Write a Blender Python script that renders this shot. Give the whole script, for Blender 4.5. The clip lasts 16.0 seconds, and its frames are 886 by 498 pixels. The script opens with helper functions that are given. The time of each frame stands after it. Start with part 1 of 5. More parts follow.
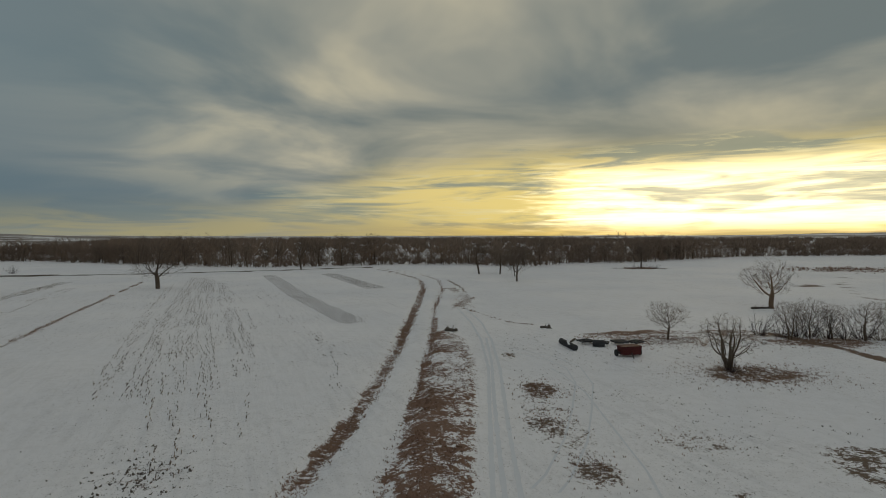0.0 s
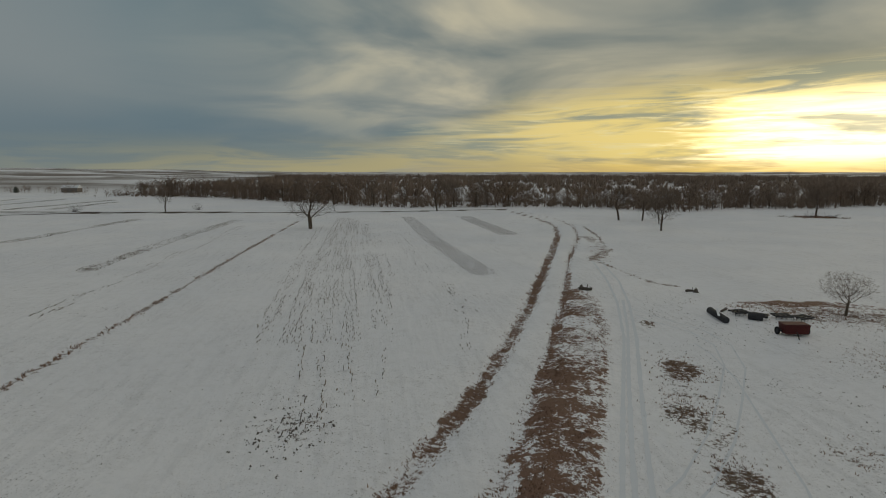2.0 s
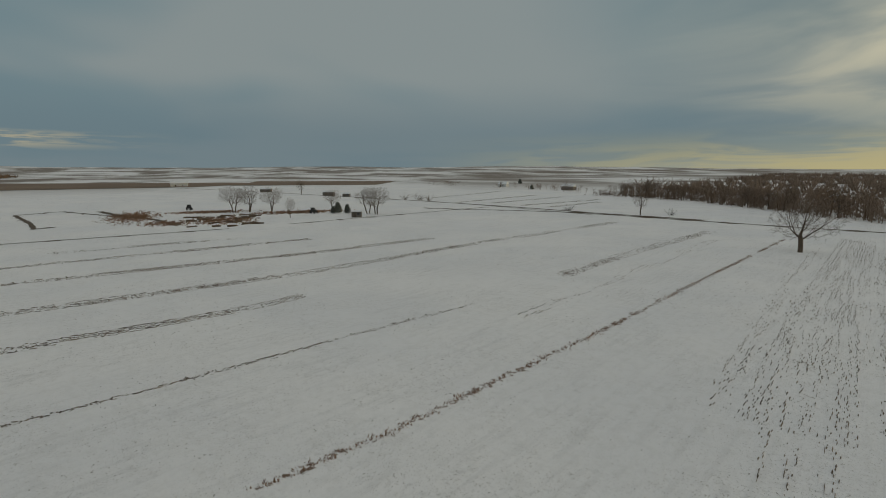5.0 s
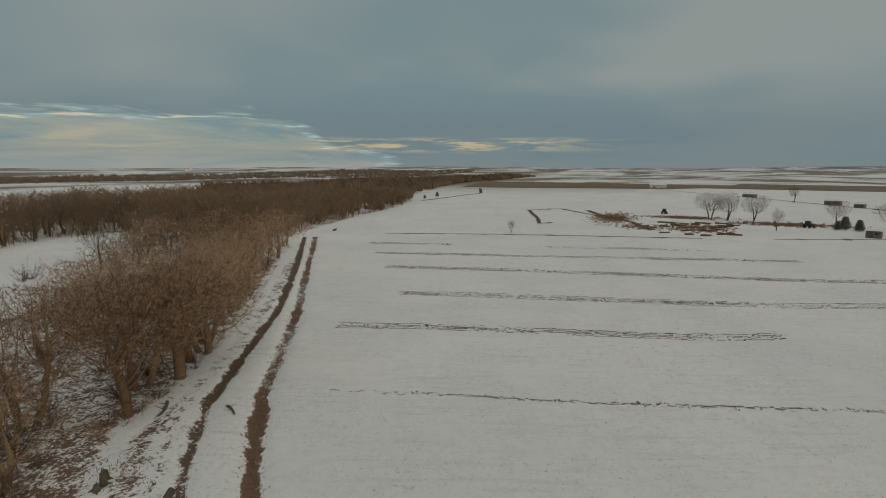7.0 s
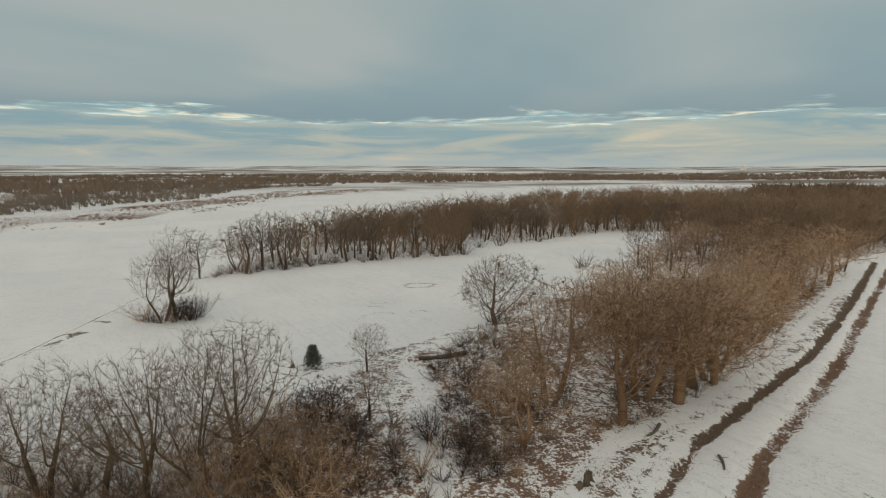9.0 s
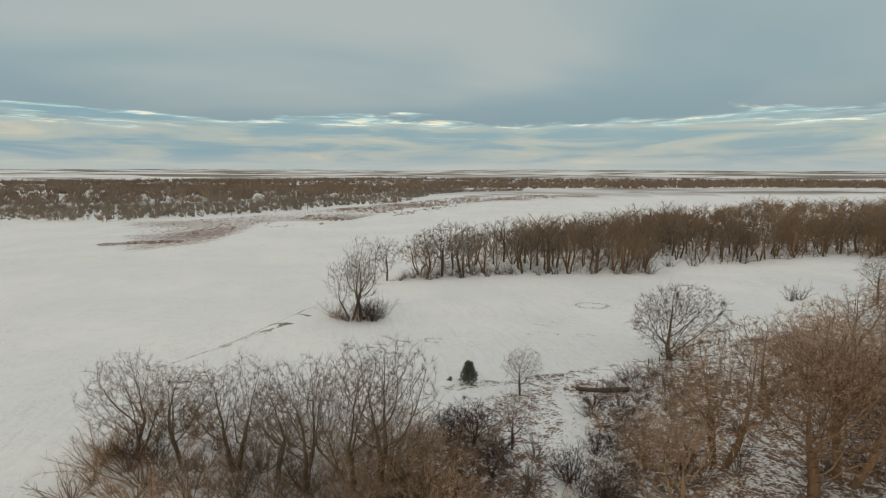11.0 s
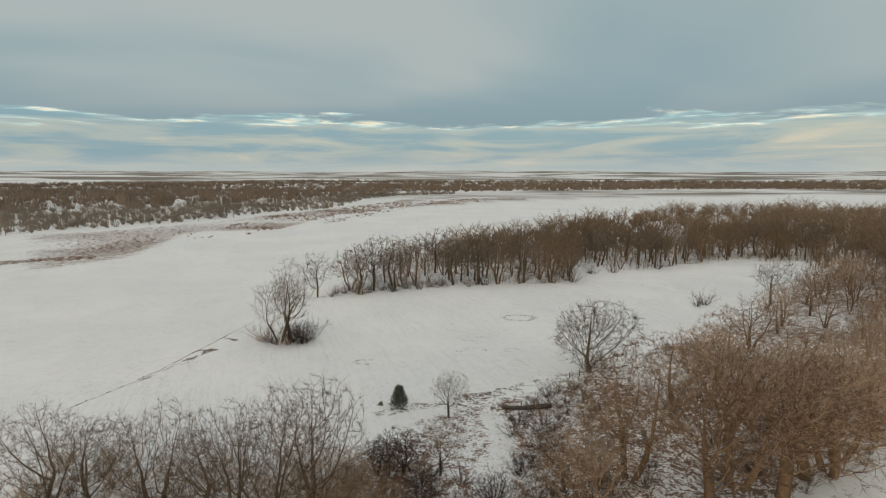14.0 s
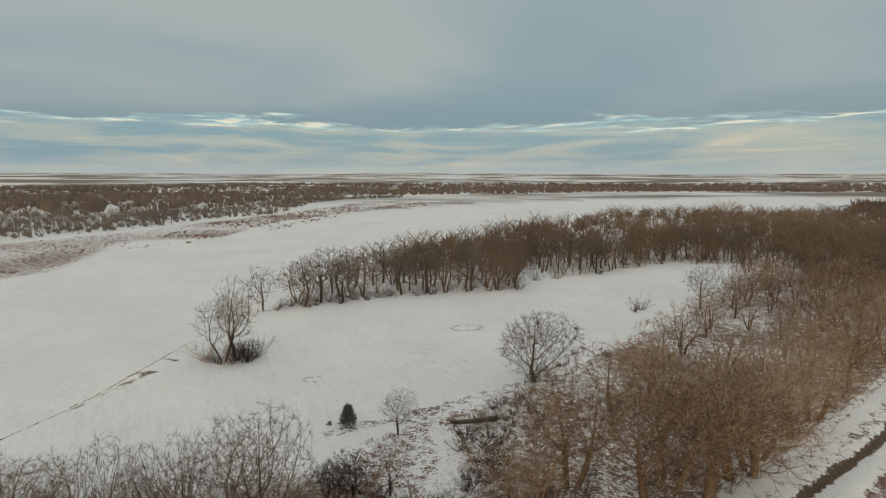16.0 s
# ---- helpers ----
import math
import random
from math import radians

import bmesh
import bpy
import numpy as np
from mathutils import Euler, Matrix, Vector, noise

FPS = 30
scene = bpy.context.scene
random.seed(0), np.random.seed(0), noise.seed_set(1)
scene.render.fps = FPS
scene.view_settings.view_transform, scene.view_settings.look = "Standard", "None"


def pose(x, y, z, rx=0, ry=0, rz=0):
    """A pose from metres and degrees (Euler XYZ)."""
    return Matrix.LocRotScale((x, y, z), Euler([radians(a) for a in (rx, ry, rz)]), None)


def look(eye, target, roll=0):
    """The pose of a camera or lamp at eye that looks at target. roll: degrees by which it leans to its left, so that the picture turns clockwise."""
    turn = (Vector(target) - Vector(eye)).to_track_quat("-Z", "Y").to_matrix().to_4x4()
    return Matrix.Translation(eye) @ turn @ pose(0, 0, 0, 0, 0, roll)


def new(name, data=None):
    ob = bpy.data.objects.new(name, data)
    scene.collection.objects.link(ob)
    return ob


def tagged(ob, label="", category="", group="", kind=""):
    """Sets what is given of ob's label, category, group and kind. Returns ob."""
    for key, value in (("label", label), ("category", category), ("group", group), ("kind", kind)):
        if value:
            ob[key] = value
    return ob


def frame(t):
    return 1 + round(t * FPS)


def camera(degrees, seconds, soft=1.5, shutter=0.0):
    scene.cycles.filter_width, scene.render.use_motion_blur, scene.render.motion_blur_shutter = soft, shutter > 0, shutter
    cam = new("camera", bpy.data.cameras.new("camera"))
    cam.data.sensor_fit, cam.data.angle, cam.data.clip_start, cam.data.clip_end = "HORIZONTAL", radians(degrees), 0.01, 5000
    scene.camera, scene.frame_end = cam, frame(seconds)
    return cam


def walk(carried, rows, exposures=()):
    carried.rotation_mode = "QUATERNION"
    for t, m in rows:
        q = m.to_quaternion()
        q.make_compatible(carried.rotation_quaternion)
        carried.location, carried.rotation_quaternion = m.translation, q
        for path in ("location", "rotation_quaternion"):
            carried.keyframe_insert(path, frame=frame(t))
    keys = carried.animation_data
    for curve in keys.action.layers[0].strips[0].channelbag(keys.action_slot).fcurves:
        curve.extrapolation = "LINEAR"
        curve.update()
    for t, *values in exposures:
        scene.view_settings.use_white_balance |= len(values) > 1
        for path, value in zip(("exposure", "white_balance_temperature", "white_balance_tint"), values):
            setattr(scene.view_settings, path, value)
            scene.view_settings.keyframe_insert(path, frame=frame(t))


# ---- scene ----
# The camera: a drone that climbs straight and turns left from the sunset to the river.
cam = camera(80.5, 16.0, soft=1.0)
ROWS = [
    (0.0, 0.00, 0.00, 14.00, 0.00, -1.46, 0.07),
    (0.5, 0.09, 0.36, 14.63, 2.31, -5.40, 0.06),
    (1.0, 0.14, 0.70, 15.26, 5.48, -7.73, 0.05),
    (1.5, 0.10, 1.06, 15.88, 9.84, -8.26, 0.01),
    (2.0, 0.00, 1.44, 16.50, 14.63, -8.40, -0.02),
    (2.5, -0.11, 1.86, 17.12, 20.26, -8.43, -0.08),
    (3.0, -0.33, 2.36, 17.73, 26.80, -8.46, -0.09),
    (3.2, -0.43, 2.57, 17.97, 29.91, -8.51, -0.13),
    (3.7, -0.75, 3.23, 18.58, 37.54, -8.57, -0.11),
    (4.25, -1.32, 4.11, 19.25, 47.51, -8.64, -0.02),
    (4.8, -2.06, 4.86, 19.89, 58.91, -8.70, 0.06),
    (5.3, -2.84, 5.17, 20.45, 70.32, -8.72, 0.04),
    (5.5, -3.17, 5.20, 20.67, 75.03, -8.71, 0.00),
    (6.0, -4.00, 5.24, 21.21, 86.90, -8.72, -0.06),
    (6.5, -4.82, 5.15, 21.74, 99.49, -8.67, 0.03),
    (7.0, -5.64, 4.99, 22.26, 112.21, -8.65, 0.05),
    (7.5, -6.49, 4.79, 22.78, 126.10, -8.59, 0.03),
    (8.0, -7.42, 4.49, 23.30, 139.79, -8.67, -0.02),
    (8.5, -8.38, 4.10, 23.83, 154.01, -8.76, -0.08),
    (9.0, -9.32, 3.67, 24.36, 167.51, -8.83, -0.05),
    (9.5, -10.22, 3.31, 24.90, 178.55, -8.87, -0.04),
    (9.7, -10.58, 3.17, 25.11, 180.99, -8.82, -0.03),
    (10.2, -11.50, 3.00, 25.67, 185.82, -8.69, -0.03),
    (10.75, -12.47, 3.08, 26.31, 188.33, -8.54, -0.07),
    (11.3, -13.23, 3.29, 26.96, 188.11, -8.41, -0.09),
    (11.8, -13.60, 3.47, 27.54, 185.69, -8.33, -0.02),
    (12.0, -13.67, 3.52, 27.77, 184.32, -8.31, 0.03),
    (12.5, -13.79, 3.66, 28.33, 181.61, -8.33, 0.04),
    (13.0, -13.85, 3.76, 28.89, 180.71, -8.36, 0.02),
    (13.5, -13.86, 3.83, 29.46, 180.72, -8.39, -0.00),
    (14.0, -13.86, 3.89, 30.02, 181.08, -8.37, 0.00),
    (14.5, -13.89, 3.99, 30.58, 181.23, -8.31, -0.04),
    (15.0, -13.94, 4.16, 31.14, 180.02, -8.28, -0.01),
    (15.5, -14.01, 4.38, 31.71, 177.86, -8.21, -0.04),
    (16.0, -14.08, 4.64, 32.27, 175.41, -8.16, -0.04),
]

walk(cam, [(t, pose(x, y, z, 90 + pitch, roll, yaw)) for t, x, y, z, yaw, pitch, roll in ROWS],
     exposures=[(0.0, -0.32, 6550, 9), (3.0, -0.18, 6620, 9), (5.5, 0.0, 6800, 7.5), (7.0, 0.12, 7000, 9), (8.0, 0.38, 7000, 10), (9.0, 0.64, 7050, 9.5), (10.5, 0.77, 6980, 9.5), (14.5, 0.76, 6920, 9.5), (16.0, 0.65, 6920, 9.5)])

# ---- world: low winter sun behind a broken cloud deck ----
SUN_AZ, SUN_EL = -29.0, 3.0                      # degrees from +y, to the left positive
sun_dir = Vector((-math.sin(radians(SUN_AZ)) * math.cos(radians(SUN_EL)), math.cos(radians(SUN_AZ)) * math.cos(radians(SUN_EL)), math.sin(radians(SUN_EL))))


class Graph:
    """Small helper to write node maths as calls."""

    def __init__(self, tree):
        self.t, self.n, self.l = tree, tree.nodes, tree.links

    def put(self, sock, v):
        if isinstance(v, bpy.types.NodeSocket):
            self.l.new(v, sock)
        else:
            sock.default_value = v

    def m(self, op, a, b=0.0, c=0.0, clamp=False):
        nd = self.n.new("ShaderNodeMath")
        nd.operation, nd.use_clamp = op, clamp
        for i, v in enumerate((a, b, c)):
            self.put(nd.inputs[i], v)
        return nd.outputs[0]

    def dot(self, a, v):
        nd = self.n.new("ShaderNodeVectorMath")
        nd.operation = "DOT_PRODUCT"
        self.put(nd.inputs[0], a)
        self.put(nd.inputs[1], v)
        return nd.outputs["Value"]

    def step(self, v, lo, hi, a=0.0, b=1.0):
        nd = self.n.new("ShaderNodeMapRange")
        nd.interpolation_type = "SMOOTHSTEP"
        for i, x in enumerate((v, lo, hi, a, b)):
            self.put(nd.inputs[i], x)
        return nd.outputs[0]

    def noise(self, vec, scale, detail=4.0, rough=0.55, warp=0.0):
        nd = self.n.new("ShaderNodeTexNoise")
        if vec is not None:
            self.put(nd.inputs["Vector"], vec)
        for k, v in (("Scale", scale), ("Detail", detail), ("Roughness", rough), ("Distortion", warp)):
            self.put(nd.inputs[k], v)
        return nd.outputs["Fac"]

    def mix(self, f, a, b):
        nd = self.n.new("ShaderNodeMix")
        nd.data_type = "RGBA"
        self.put(nd.inputs[0], f)
        for sock, v in ((nd.inputs[6], a), (nd.inputs[7], b)):
            self.put(sock, (*v, 1.0) if isinstance(v, tuple) and len(v) == 3 else v)
        return nd.outputs[2]

    def add(self, a, b, f=1.0):
        nd = self.n.new("ShaderNodeMix")
        nd.data_type, nd.blend_type = "RGBA", "ADD"
        self.put(nd.inputs[0], f)
        for sock, v in ((nd.inputs[6], a), (nd.inputs[7], b)):
            self.put(sock, (*v, 1.0) if isinstance(v, tuple) and len(v) == 3 else v)
        return nd.outputs[2]

    def vec(self, x, y, z):
        nd = self.n.new("ShaderNodeCombineXYZ")
        for i, v in enumerate((x, y, z)):
            self.put(nd.inputs[i], v)
        return nd.outputs[0]


world = bpy.data.worlds.new("sky")
scene.world = world
world.use_nodes = True
world.node_tree.nodes.clear()
g = Graph(world.node_tree)
where = g.n.new("ShaderNodeTexCoord").outputs["Generated"]
sep = g.n.new("ShaderNodeSeparateXYZ")
g.l.new(where, sep.inputs[0])
dx, dy, dz = sep.outputs
up = g.m("MAXIMUM", dz, 0.0)
flat_len = g.m("SQRT", g.m("ADD", g.m("MULTIPLY", dx, dx), g.m("ADD", g.m("MULTIPLY", dy, dy), 1e-4)))
ux, uy = g.m("DIVIDE", dx, flat_len), g.m("DIVIDE", dy, flat_len)
toward = g.m("ADD", g.m("MULTIPLY", ux, sun_dir.x / math.hypot(sun_dir.x, sun_dir.y)), g.m("MULTIPLY", uy, sun_dir.y / math.hypot(sun_dir.x, sun_dir.y)))
# the deck as a flat layer seen in perspective
inv = g.m("DIVIDE", 1.0, g.m("ADD", up, 0.13))
sheet = g.vec(g.m("MULTIPLY", dx, inv), g.m("MULTIPLY", dy, inv), 0.0)
puffs = g.noise(sheet, 0.85, 5.0, 0.48, 0.5)
broad = g.noise(sheet, 0.33, 3.0, 0.5, 0.3)
streaks = g.noise(g.vec(g.m("MULTIPLY", ux, 2.4), g.m("MULTIPLY", uy, 2.4), g.m("MULTIPLY", up, 22.0)), 1.7, 4.5, 0.55, 0.6)
fine = g.noise(g.vec(g.m("MULTIPLY", ux, 6.0), g.m("MULTIPLY", uy, 6.0), g.m("MULTIPLY", up, 75.0)), 1.7, 5.0, 0.58, 0.5)
# clear sky under the deck
clear = g.n.new("ShaderNodeTexSky")
clear.sky_type, clear.sun_disc = "NISHITA", False
clear.sun_elevation, clear.sun_rotation = radians(SUN_EL), radians(-SUN_AZ)
nd = g.n.new("ShaderNodeVectorMath")
nd.operation = "SCALE"
g.l.new(clear.outputs[0], nd.inputs[0])
nd.inputs[3].default_value = 0.05
near_sun = g.step(toward, 0.46, 1.0)
low_far = g.mix(g.step(streaks, 0.38, 0.56), (0.120, 0.205, 0.262), (0.205, 0.255, 0.27))
low_far = g.mix(g.step(streaks, 0.54, 0.72, 0.0, 0.62), low_far, (0.36, 0.335, 0.285))
low_far = g.add(low_far, nd.outputs[0], 0.3)
low_sun = g.mix(g.step(streaks, 0.36, 0.58), (0.38, 0.39, 0.28), (1.02, 0.80, 0.28))
low_sun = g.mix(g.step(fine, 0.50, 0.68, 0.0, 0.7), low_sun, (0.98, 0.84, 0.42))
low = g.mix(near_sun, low_far, low_sun)
low = g.mix(g.step(up, 0.0, 0.035, 0.6, 0.0), low, g.mix(g.step(toward, 0.55, 0.98), (0.30, 0.325, 0.32), (0.90, 0.58, 0.11)))
# the glow where the sun stands behind thin cloud
side = g.step(g.m("ADD", toward, g.m("MULTIPLY", g.m("SUBTRACT", fine, 0.5), 0.10)), 0.93, 1.0)
band = g.m("MULTIPLY", g.step(up, 0.004, 0.03, 0.2, 1.0), g.step(up, 0.085, 0.15, 1.0, 0.0))
glow = g.m("MULTIPLY", side, g.m("MULTIPLY", band, g.step(streaks, 0.38, 0.54, 0.3, 1.0)))
low = g.add(low, g.mix(glow, (0.0, 0.0, 0.0), (1.9, 1.6, 1.0)))
# the deck itself, brighter overhead as under any closed cloud
deck_smooth = g.mix(g.step(broad, 0.38, 0.62), (0.155, 0.226, 0.262), (0.238, 0.278, 0.292))
deck_lumpy = g.mix(g.step(puffs, 0.36, 0.56), (0.195, 0.232, 0.232), (0.385, 0.385, 0.325))
deck_lumpy = g.mix(g.step(puffs, 0.50, 0.66, 0.0, 0.9), deck_lumpy, (0.66, 0.60, 0.43))
sunward = g.step(toward, 0.15, 0.85)
deck = g.mix(sunward, deck_smooth, deck_lumpy)
deck = g.mix(g.m("MULTIPLY", g.step(up, 0.05, 0.17, 0.75, 0.0), g.m("SUBTRACT", 1.0, near_sun)), deck, (0.132, 0.190, 0.226))
deck = g.mix(g.m("MULTIPLY", g.step(up, 0.10, 0.26, 0.75, 0.0), g.step(toward, 0.70, 1.0)), deck, (0.42, 0.39, 0.26))
deck = g.mix(g.step(up, 0.40, 0.95), deck, (0.395, 0.398, 0.388))
west = g.m("ADD", g.m("MULTIPLY", ux, -0.94), g.m("MULTIPLY", uy, 0.342))
sunside = g.step(toward, -0.1, 0.35)
lidded = g.step(west, g.m("SUBTRACT", 0.46, g.m("MULTIPLY", sunside, 0.2)), g.m("ADD", 0.80, g.m("MULTIPLY", sunside, 0.15)))
edge = g.m("SUBTRACT", 0.086, g.m("MULTIPLY", lidded, 0.12))
edge = g.m("ADD", edge, g.m("MULTIPLY", g.step(toward, 0.5, 1.0), 0.030))
swell = g.noise(g.vec(ux, uy, 0.0), 3.2, 3.0, 0.5)
ragged = g.m("ADD", up, g.m("ADD", g.m("MULTIPLY", g.m("SUBTRACT", streaks, 0.5), 0.085), g.m("MULTIPLY", g.m("SUBTRACT", swell, 0.5), 0.03)))
over = g.step(g.m("SUBTRACT", ragged, edge), -0.006, g.m("ADD", 0.012, g.m("MULTIPLY", g.step(toward, -0.1, 0.6), 0.055)))
rim = g.m("MULTIPLY", g.m("MULTIPLY", over, g.m("SUBTRACT", 1.0, over)), g.step(fine, 0.40, 0.62, 0.3, 3.8))
total = g.mix(over, low, deck)
total = g.mix(g.m("MULTIPLY", rim, g.step(toward, -0.3, 0.1, 1.0, 0.0), clamp=True), total, g.mix(g.step(fine, 0.52, 0.64), (0.30, 0.45, 0.47), (0.55, 0.52, 0.42)))
# last yellow light along the horizon beside the sun, and sunlit cloud heads in the west
ember = g.m("MULTIPLY", g.step(toward, -0.15, 0.6), g.m("MULTIPLY", g.step(up, 0.0, 0.075, 0.8, 0.0), g.step(streaks, 0.36, 0.56, 0.35, 1.0)))
total = g.mix(g.m("MULTIPLY", ember, g.step(toward, 0.75, 0.95, 1.0, 0.0)), total, (0.46, 0.40, 0.20))
heads = g.m("MULTIPLY", g.m("MULTIPLY", g.step(west, 0.50, 0.66), g.step(west, 0.80, 0.95, 1.0, 0.0)), g.m("MULTIPLY", g.step(up, 0.026, 0.042), g.step(up, 0.050, 0.062, 1.0, 0.0)))
heads = g.m("MULTIPLY", heads, g.m("MULTIPLY", g.step(toward, 0.0, -0.2), g.step(fine, 0.42, 0.60)))
total = g.mix(g.m("MULTIPLY", heads, 0.85, clamp=True), total, (0.46, 0.40, 0.27))
bg = g.n.new("ShaderNodeBackground")
g.put(bg.inputs[0], total)
bg.inputs[1].default_value = 1.0
g.l.new(bg.outputs[0], g.n.new("ShaderNodeOutputWorld").inputs[0])

sun = new("sun", bpy.data.lights.new("sun", "SUN"))
sun.data.energy, sun.data.angle, sun.data.color = 0.5, radians(14), (1.0, 0.80, 0.52)
sun.matrix_world = look(sun_dir * 100, (0, 0, 0))


# ---- materials ----
def material(name, rough=0.9):
    mt = bpy.data.materials.new(name)
    mt.use_nodes = True
    gr = Graph(mt.node_tree)
    bsdf = gr.n["Principled BSDF"]
    bsdf.inputs["Roughness"].default_value = rough
    bsdf.inputs["Specular IOR Level"].default_value = 0.2
    return mt, gr, bsdf


def bumped(gr, bsdf, height, strength, distance):
    bp = gr.n.new("ShaderNodeBump")
    bp.inputs["Strength"].default_value, bp.inputs["Distance"].default_value = strength, distance
    gr.put(bp.inputs["Height"], height)
    gr.l.new(bp.outputs[0], bsdf.inputs["Normal"])


def two_tone(name, dark, light, scale=6.0, rough=0.9, vary=0.35, stretch=1.0, metal=0.0, island=0.0):
    """A material with grain, blotches and a shift of tone from object to object."""
    mt, gr, bsdf = material(name, rough)
    at = gr.n.new("ShaderNodeTexCoord").outputs["Object"]
    if stretch != 1.0:
        mp = gr.n.new("ShaderNodeMapping")
        mp.inputs["Scale"].default_value = (1, 1, stretch)
        gr.l.new(at, mp.inputs[0])
        at = mp.outputs[0]
    grain, blotch = gr.noise(at, scale, 5.0, 0.65), gr.noise(at, scale * 0.13, 2.0, 0.5)
    rnd = gr.n.new("ShaderNodeObjectInfo").outputs["Random"]
    f = gr.m("ADD", gr.m("MULTIPLY", grain, 0.7), gr.m("MULTIPLY", gr.m("SUBTRACT", blotch, 0.35), 0.9))
    f = gr.m("ADD", f, gr.m("MULTIPLY", gr.m("SUBTRACT", rnd, 0.5), vary), clamp=True)
    if island:
        each = gr.n.new("ShaderNodeNewGeometry").outputs["Random Per Island"]
        f = gr.m("ADD", f, gr.m("MULTIPLY", gr.m("SUBTRACT", each, 0.5), island), clamp=True)
    gr.put(bsdf.inputs["Base Color"], gr.mix(f, dark, light))
    bsdf.inputs["Metallic"].default_value = metal
    bumped(gr, bsdf, grain, 0.4, 0.02)
    return mt


bark = two_tone("bark", (0.055, 0.042, 0.032), (0.20, 0.15, 0.11), 9.0, 0.95, stretch=0.25)
bark_brown = two_tone("brown furrowed bark", (0.075, 0.045, 0.031), (0.27, 0.18, 0.12), 6.0, 0.95, stretch=0.25)
bark_pale = two_tone("pale tan bark", (0.125, 0.074, 0.049), (0.46, 0.325, 0.22), 3.0, 0.95, stretch=0.3)
twig_grey = two_tone("twigs grey brown", (0.070, 0.052, 0.042), (0.31, 0.24, 0.19), 2.0, island=0.8)
twig_tan = two_tone("twigs tan", (0.095, 0.051, 0.034), (0.63, 0.45, 0.32), 2.0, vary=0.7, island=1.1)
twig_mass = two_tone("wood brown twigs", (0.10, 0.066, 0.047), (0.40, 0.285, 0.20), 0.08, vary=0.2, island=0.6)
twig_dark = two_tone("dark plum twigs", (0.035, 0.025, 0.026), (0.10, 0.072, 0.066), 2.0)
# lighter than near twigs: the sun glow behind far woods is in this colour
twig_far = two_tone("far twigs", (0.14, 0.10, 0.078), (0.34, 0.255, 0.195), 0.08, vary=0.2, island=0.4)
needle = two_tone("juniper needles", (0.07, 0.078, 0.068), (0.27, 0.28, 0.24), 5.0, island=0.8)
# haze over the far shore is painted in as a paler grey brown
twig_hazed = two_tone("hazed far twigs", (0.165, 0.132, 0.108), (0.36, 0.295, 0.24), 0.08, vary=0.2)
grass_dead = two_tone("dead grass", (0.12, 0.066, 0.046), (0.40, 0.26, 0.175), 1.7, vary=0.1, island=0.7)
old_wood = two_tone("weathered wood", (0.06, 0.05, 0.042), (0.20, 0.17, 0.14), 8.0)
steel_dark = two_tone("dull dark steel", (0.03, 0.03, 0.032), (0.10, 0.10, 0.105), 10.0, 0.6, metal=0.6)
red_paint = two_tone("faded red paint", (0.05, 0.012, 0.012), (0.13, 0.026, 0.024), 5.0, 0.55)
rubber = two_tone("tyre rubber", (0.012, 0.012, 0.012), (0.04, 0.04, 0.04), 8.0, 0.85)
snow_plain = two_tone("settled snow", (0.70, 0.72, 0.76), (0.84, 0.85, 0.87), 1.5, 0.8, 0.05)

# snow and what shows through it; the ground carries how bare it is, how red and how far off
ground_mat, gr, bsdf = material("snow over stubble", 0.85)
at = gr.n.new("ShaderNodeTexCoord").outputs["Object"]
cover = gr.n.new("ShaderNodeVertexColor")
cover.layer_name = "cover"
csep = gr.n.new("ShaderNodeSeparateColor")
gr.l.new(cover.outputs[0], csep.inputs[0])
bare, ruddy, remote = csep.outputs
clods = gr.noise(at, 0.75, 8.0, 0.72, 0.6)
tufts = gr.noise(at, 3.2, 5.0, 0.75, 0.4)
patch = gr.noise(at, 0.09, 4.0, 0.6, 0.5)
drift = gr.noise(at, 0.035, 3.0, 0.5)
thin = gr.m("ADD", gr.m("MULTIPLY", clods, 0.5), gr.m("MULTIPLY", tufts, 0.5))
open_ground = gr.step(gr.m("ADD", bare, gr.m("MULTIPLY", gr.m("SUBTRACT", thin, 0.5), 2.3)), 0.44, 0.56)
pepper = gr.noise(at, 9.0, 3.0, 0.7)
specks = gr.m("MULTIPLY", gr.m("MAXIMUM", gr.step(tufts, 0.60, 0.68), gr.step(pepper, 0.60, 0.70)), gr.step(patch, 0.36, 0.58, 0.10, 0.75))
snow = gr.mix(gr.step(drift, 0.35, 0.65), (0.865, 0.865, 0.89), (0.925, 0.915, 0.925))
snow = gr.mix(gr.step(clods, 0.45, 0.62, 0.0, 0.12), snow, (0.55, 0.54, 0.52))
dents = gr.noise(at, 1.7, 3.0, 0.6, 0.8)
# the hollows are greyed too, so their shade is partly painted
snow = gr.mix(gr.m("MULTIPLY", gr.step(dents, 0.57, 0.68, 0.0, 0.26), gr.step(patch, 0.40, 0.62, 0.12, 1.0)), snow, (0.40, 0.39, 0.385))
# old furrows under the snow of the fields
turned = gr.n.new("ShaderNodeMapping")
turned.inputs["Rotation"].default_value = (0.0, 0.0, radians(-22))
gr.l.new(at, turned.inputs[0])
stretched = gr.n.new("ShaderNodeMapping")
stretched.inputs["Scale"].default_value = (1.5, 0.10, 1.0)
gr.l.new(turned.outputs[0], stretched.inputs[0])
field = gr.m("MULTIPLY", gr.m("MULTIPLY", gr.step(bare, 0.05, 0.10), gr.step(bare, 0.20, 0.34, 1.0, 0.0)), gr.m("SUBTRACT", 1.0, remote))
furrow = gr.m("MULTIPLY", gr.noise(stretched.outputs[0], 1.0, 5.0, 0.62, 0.3), field)
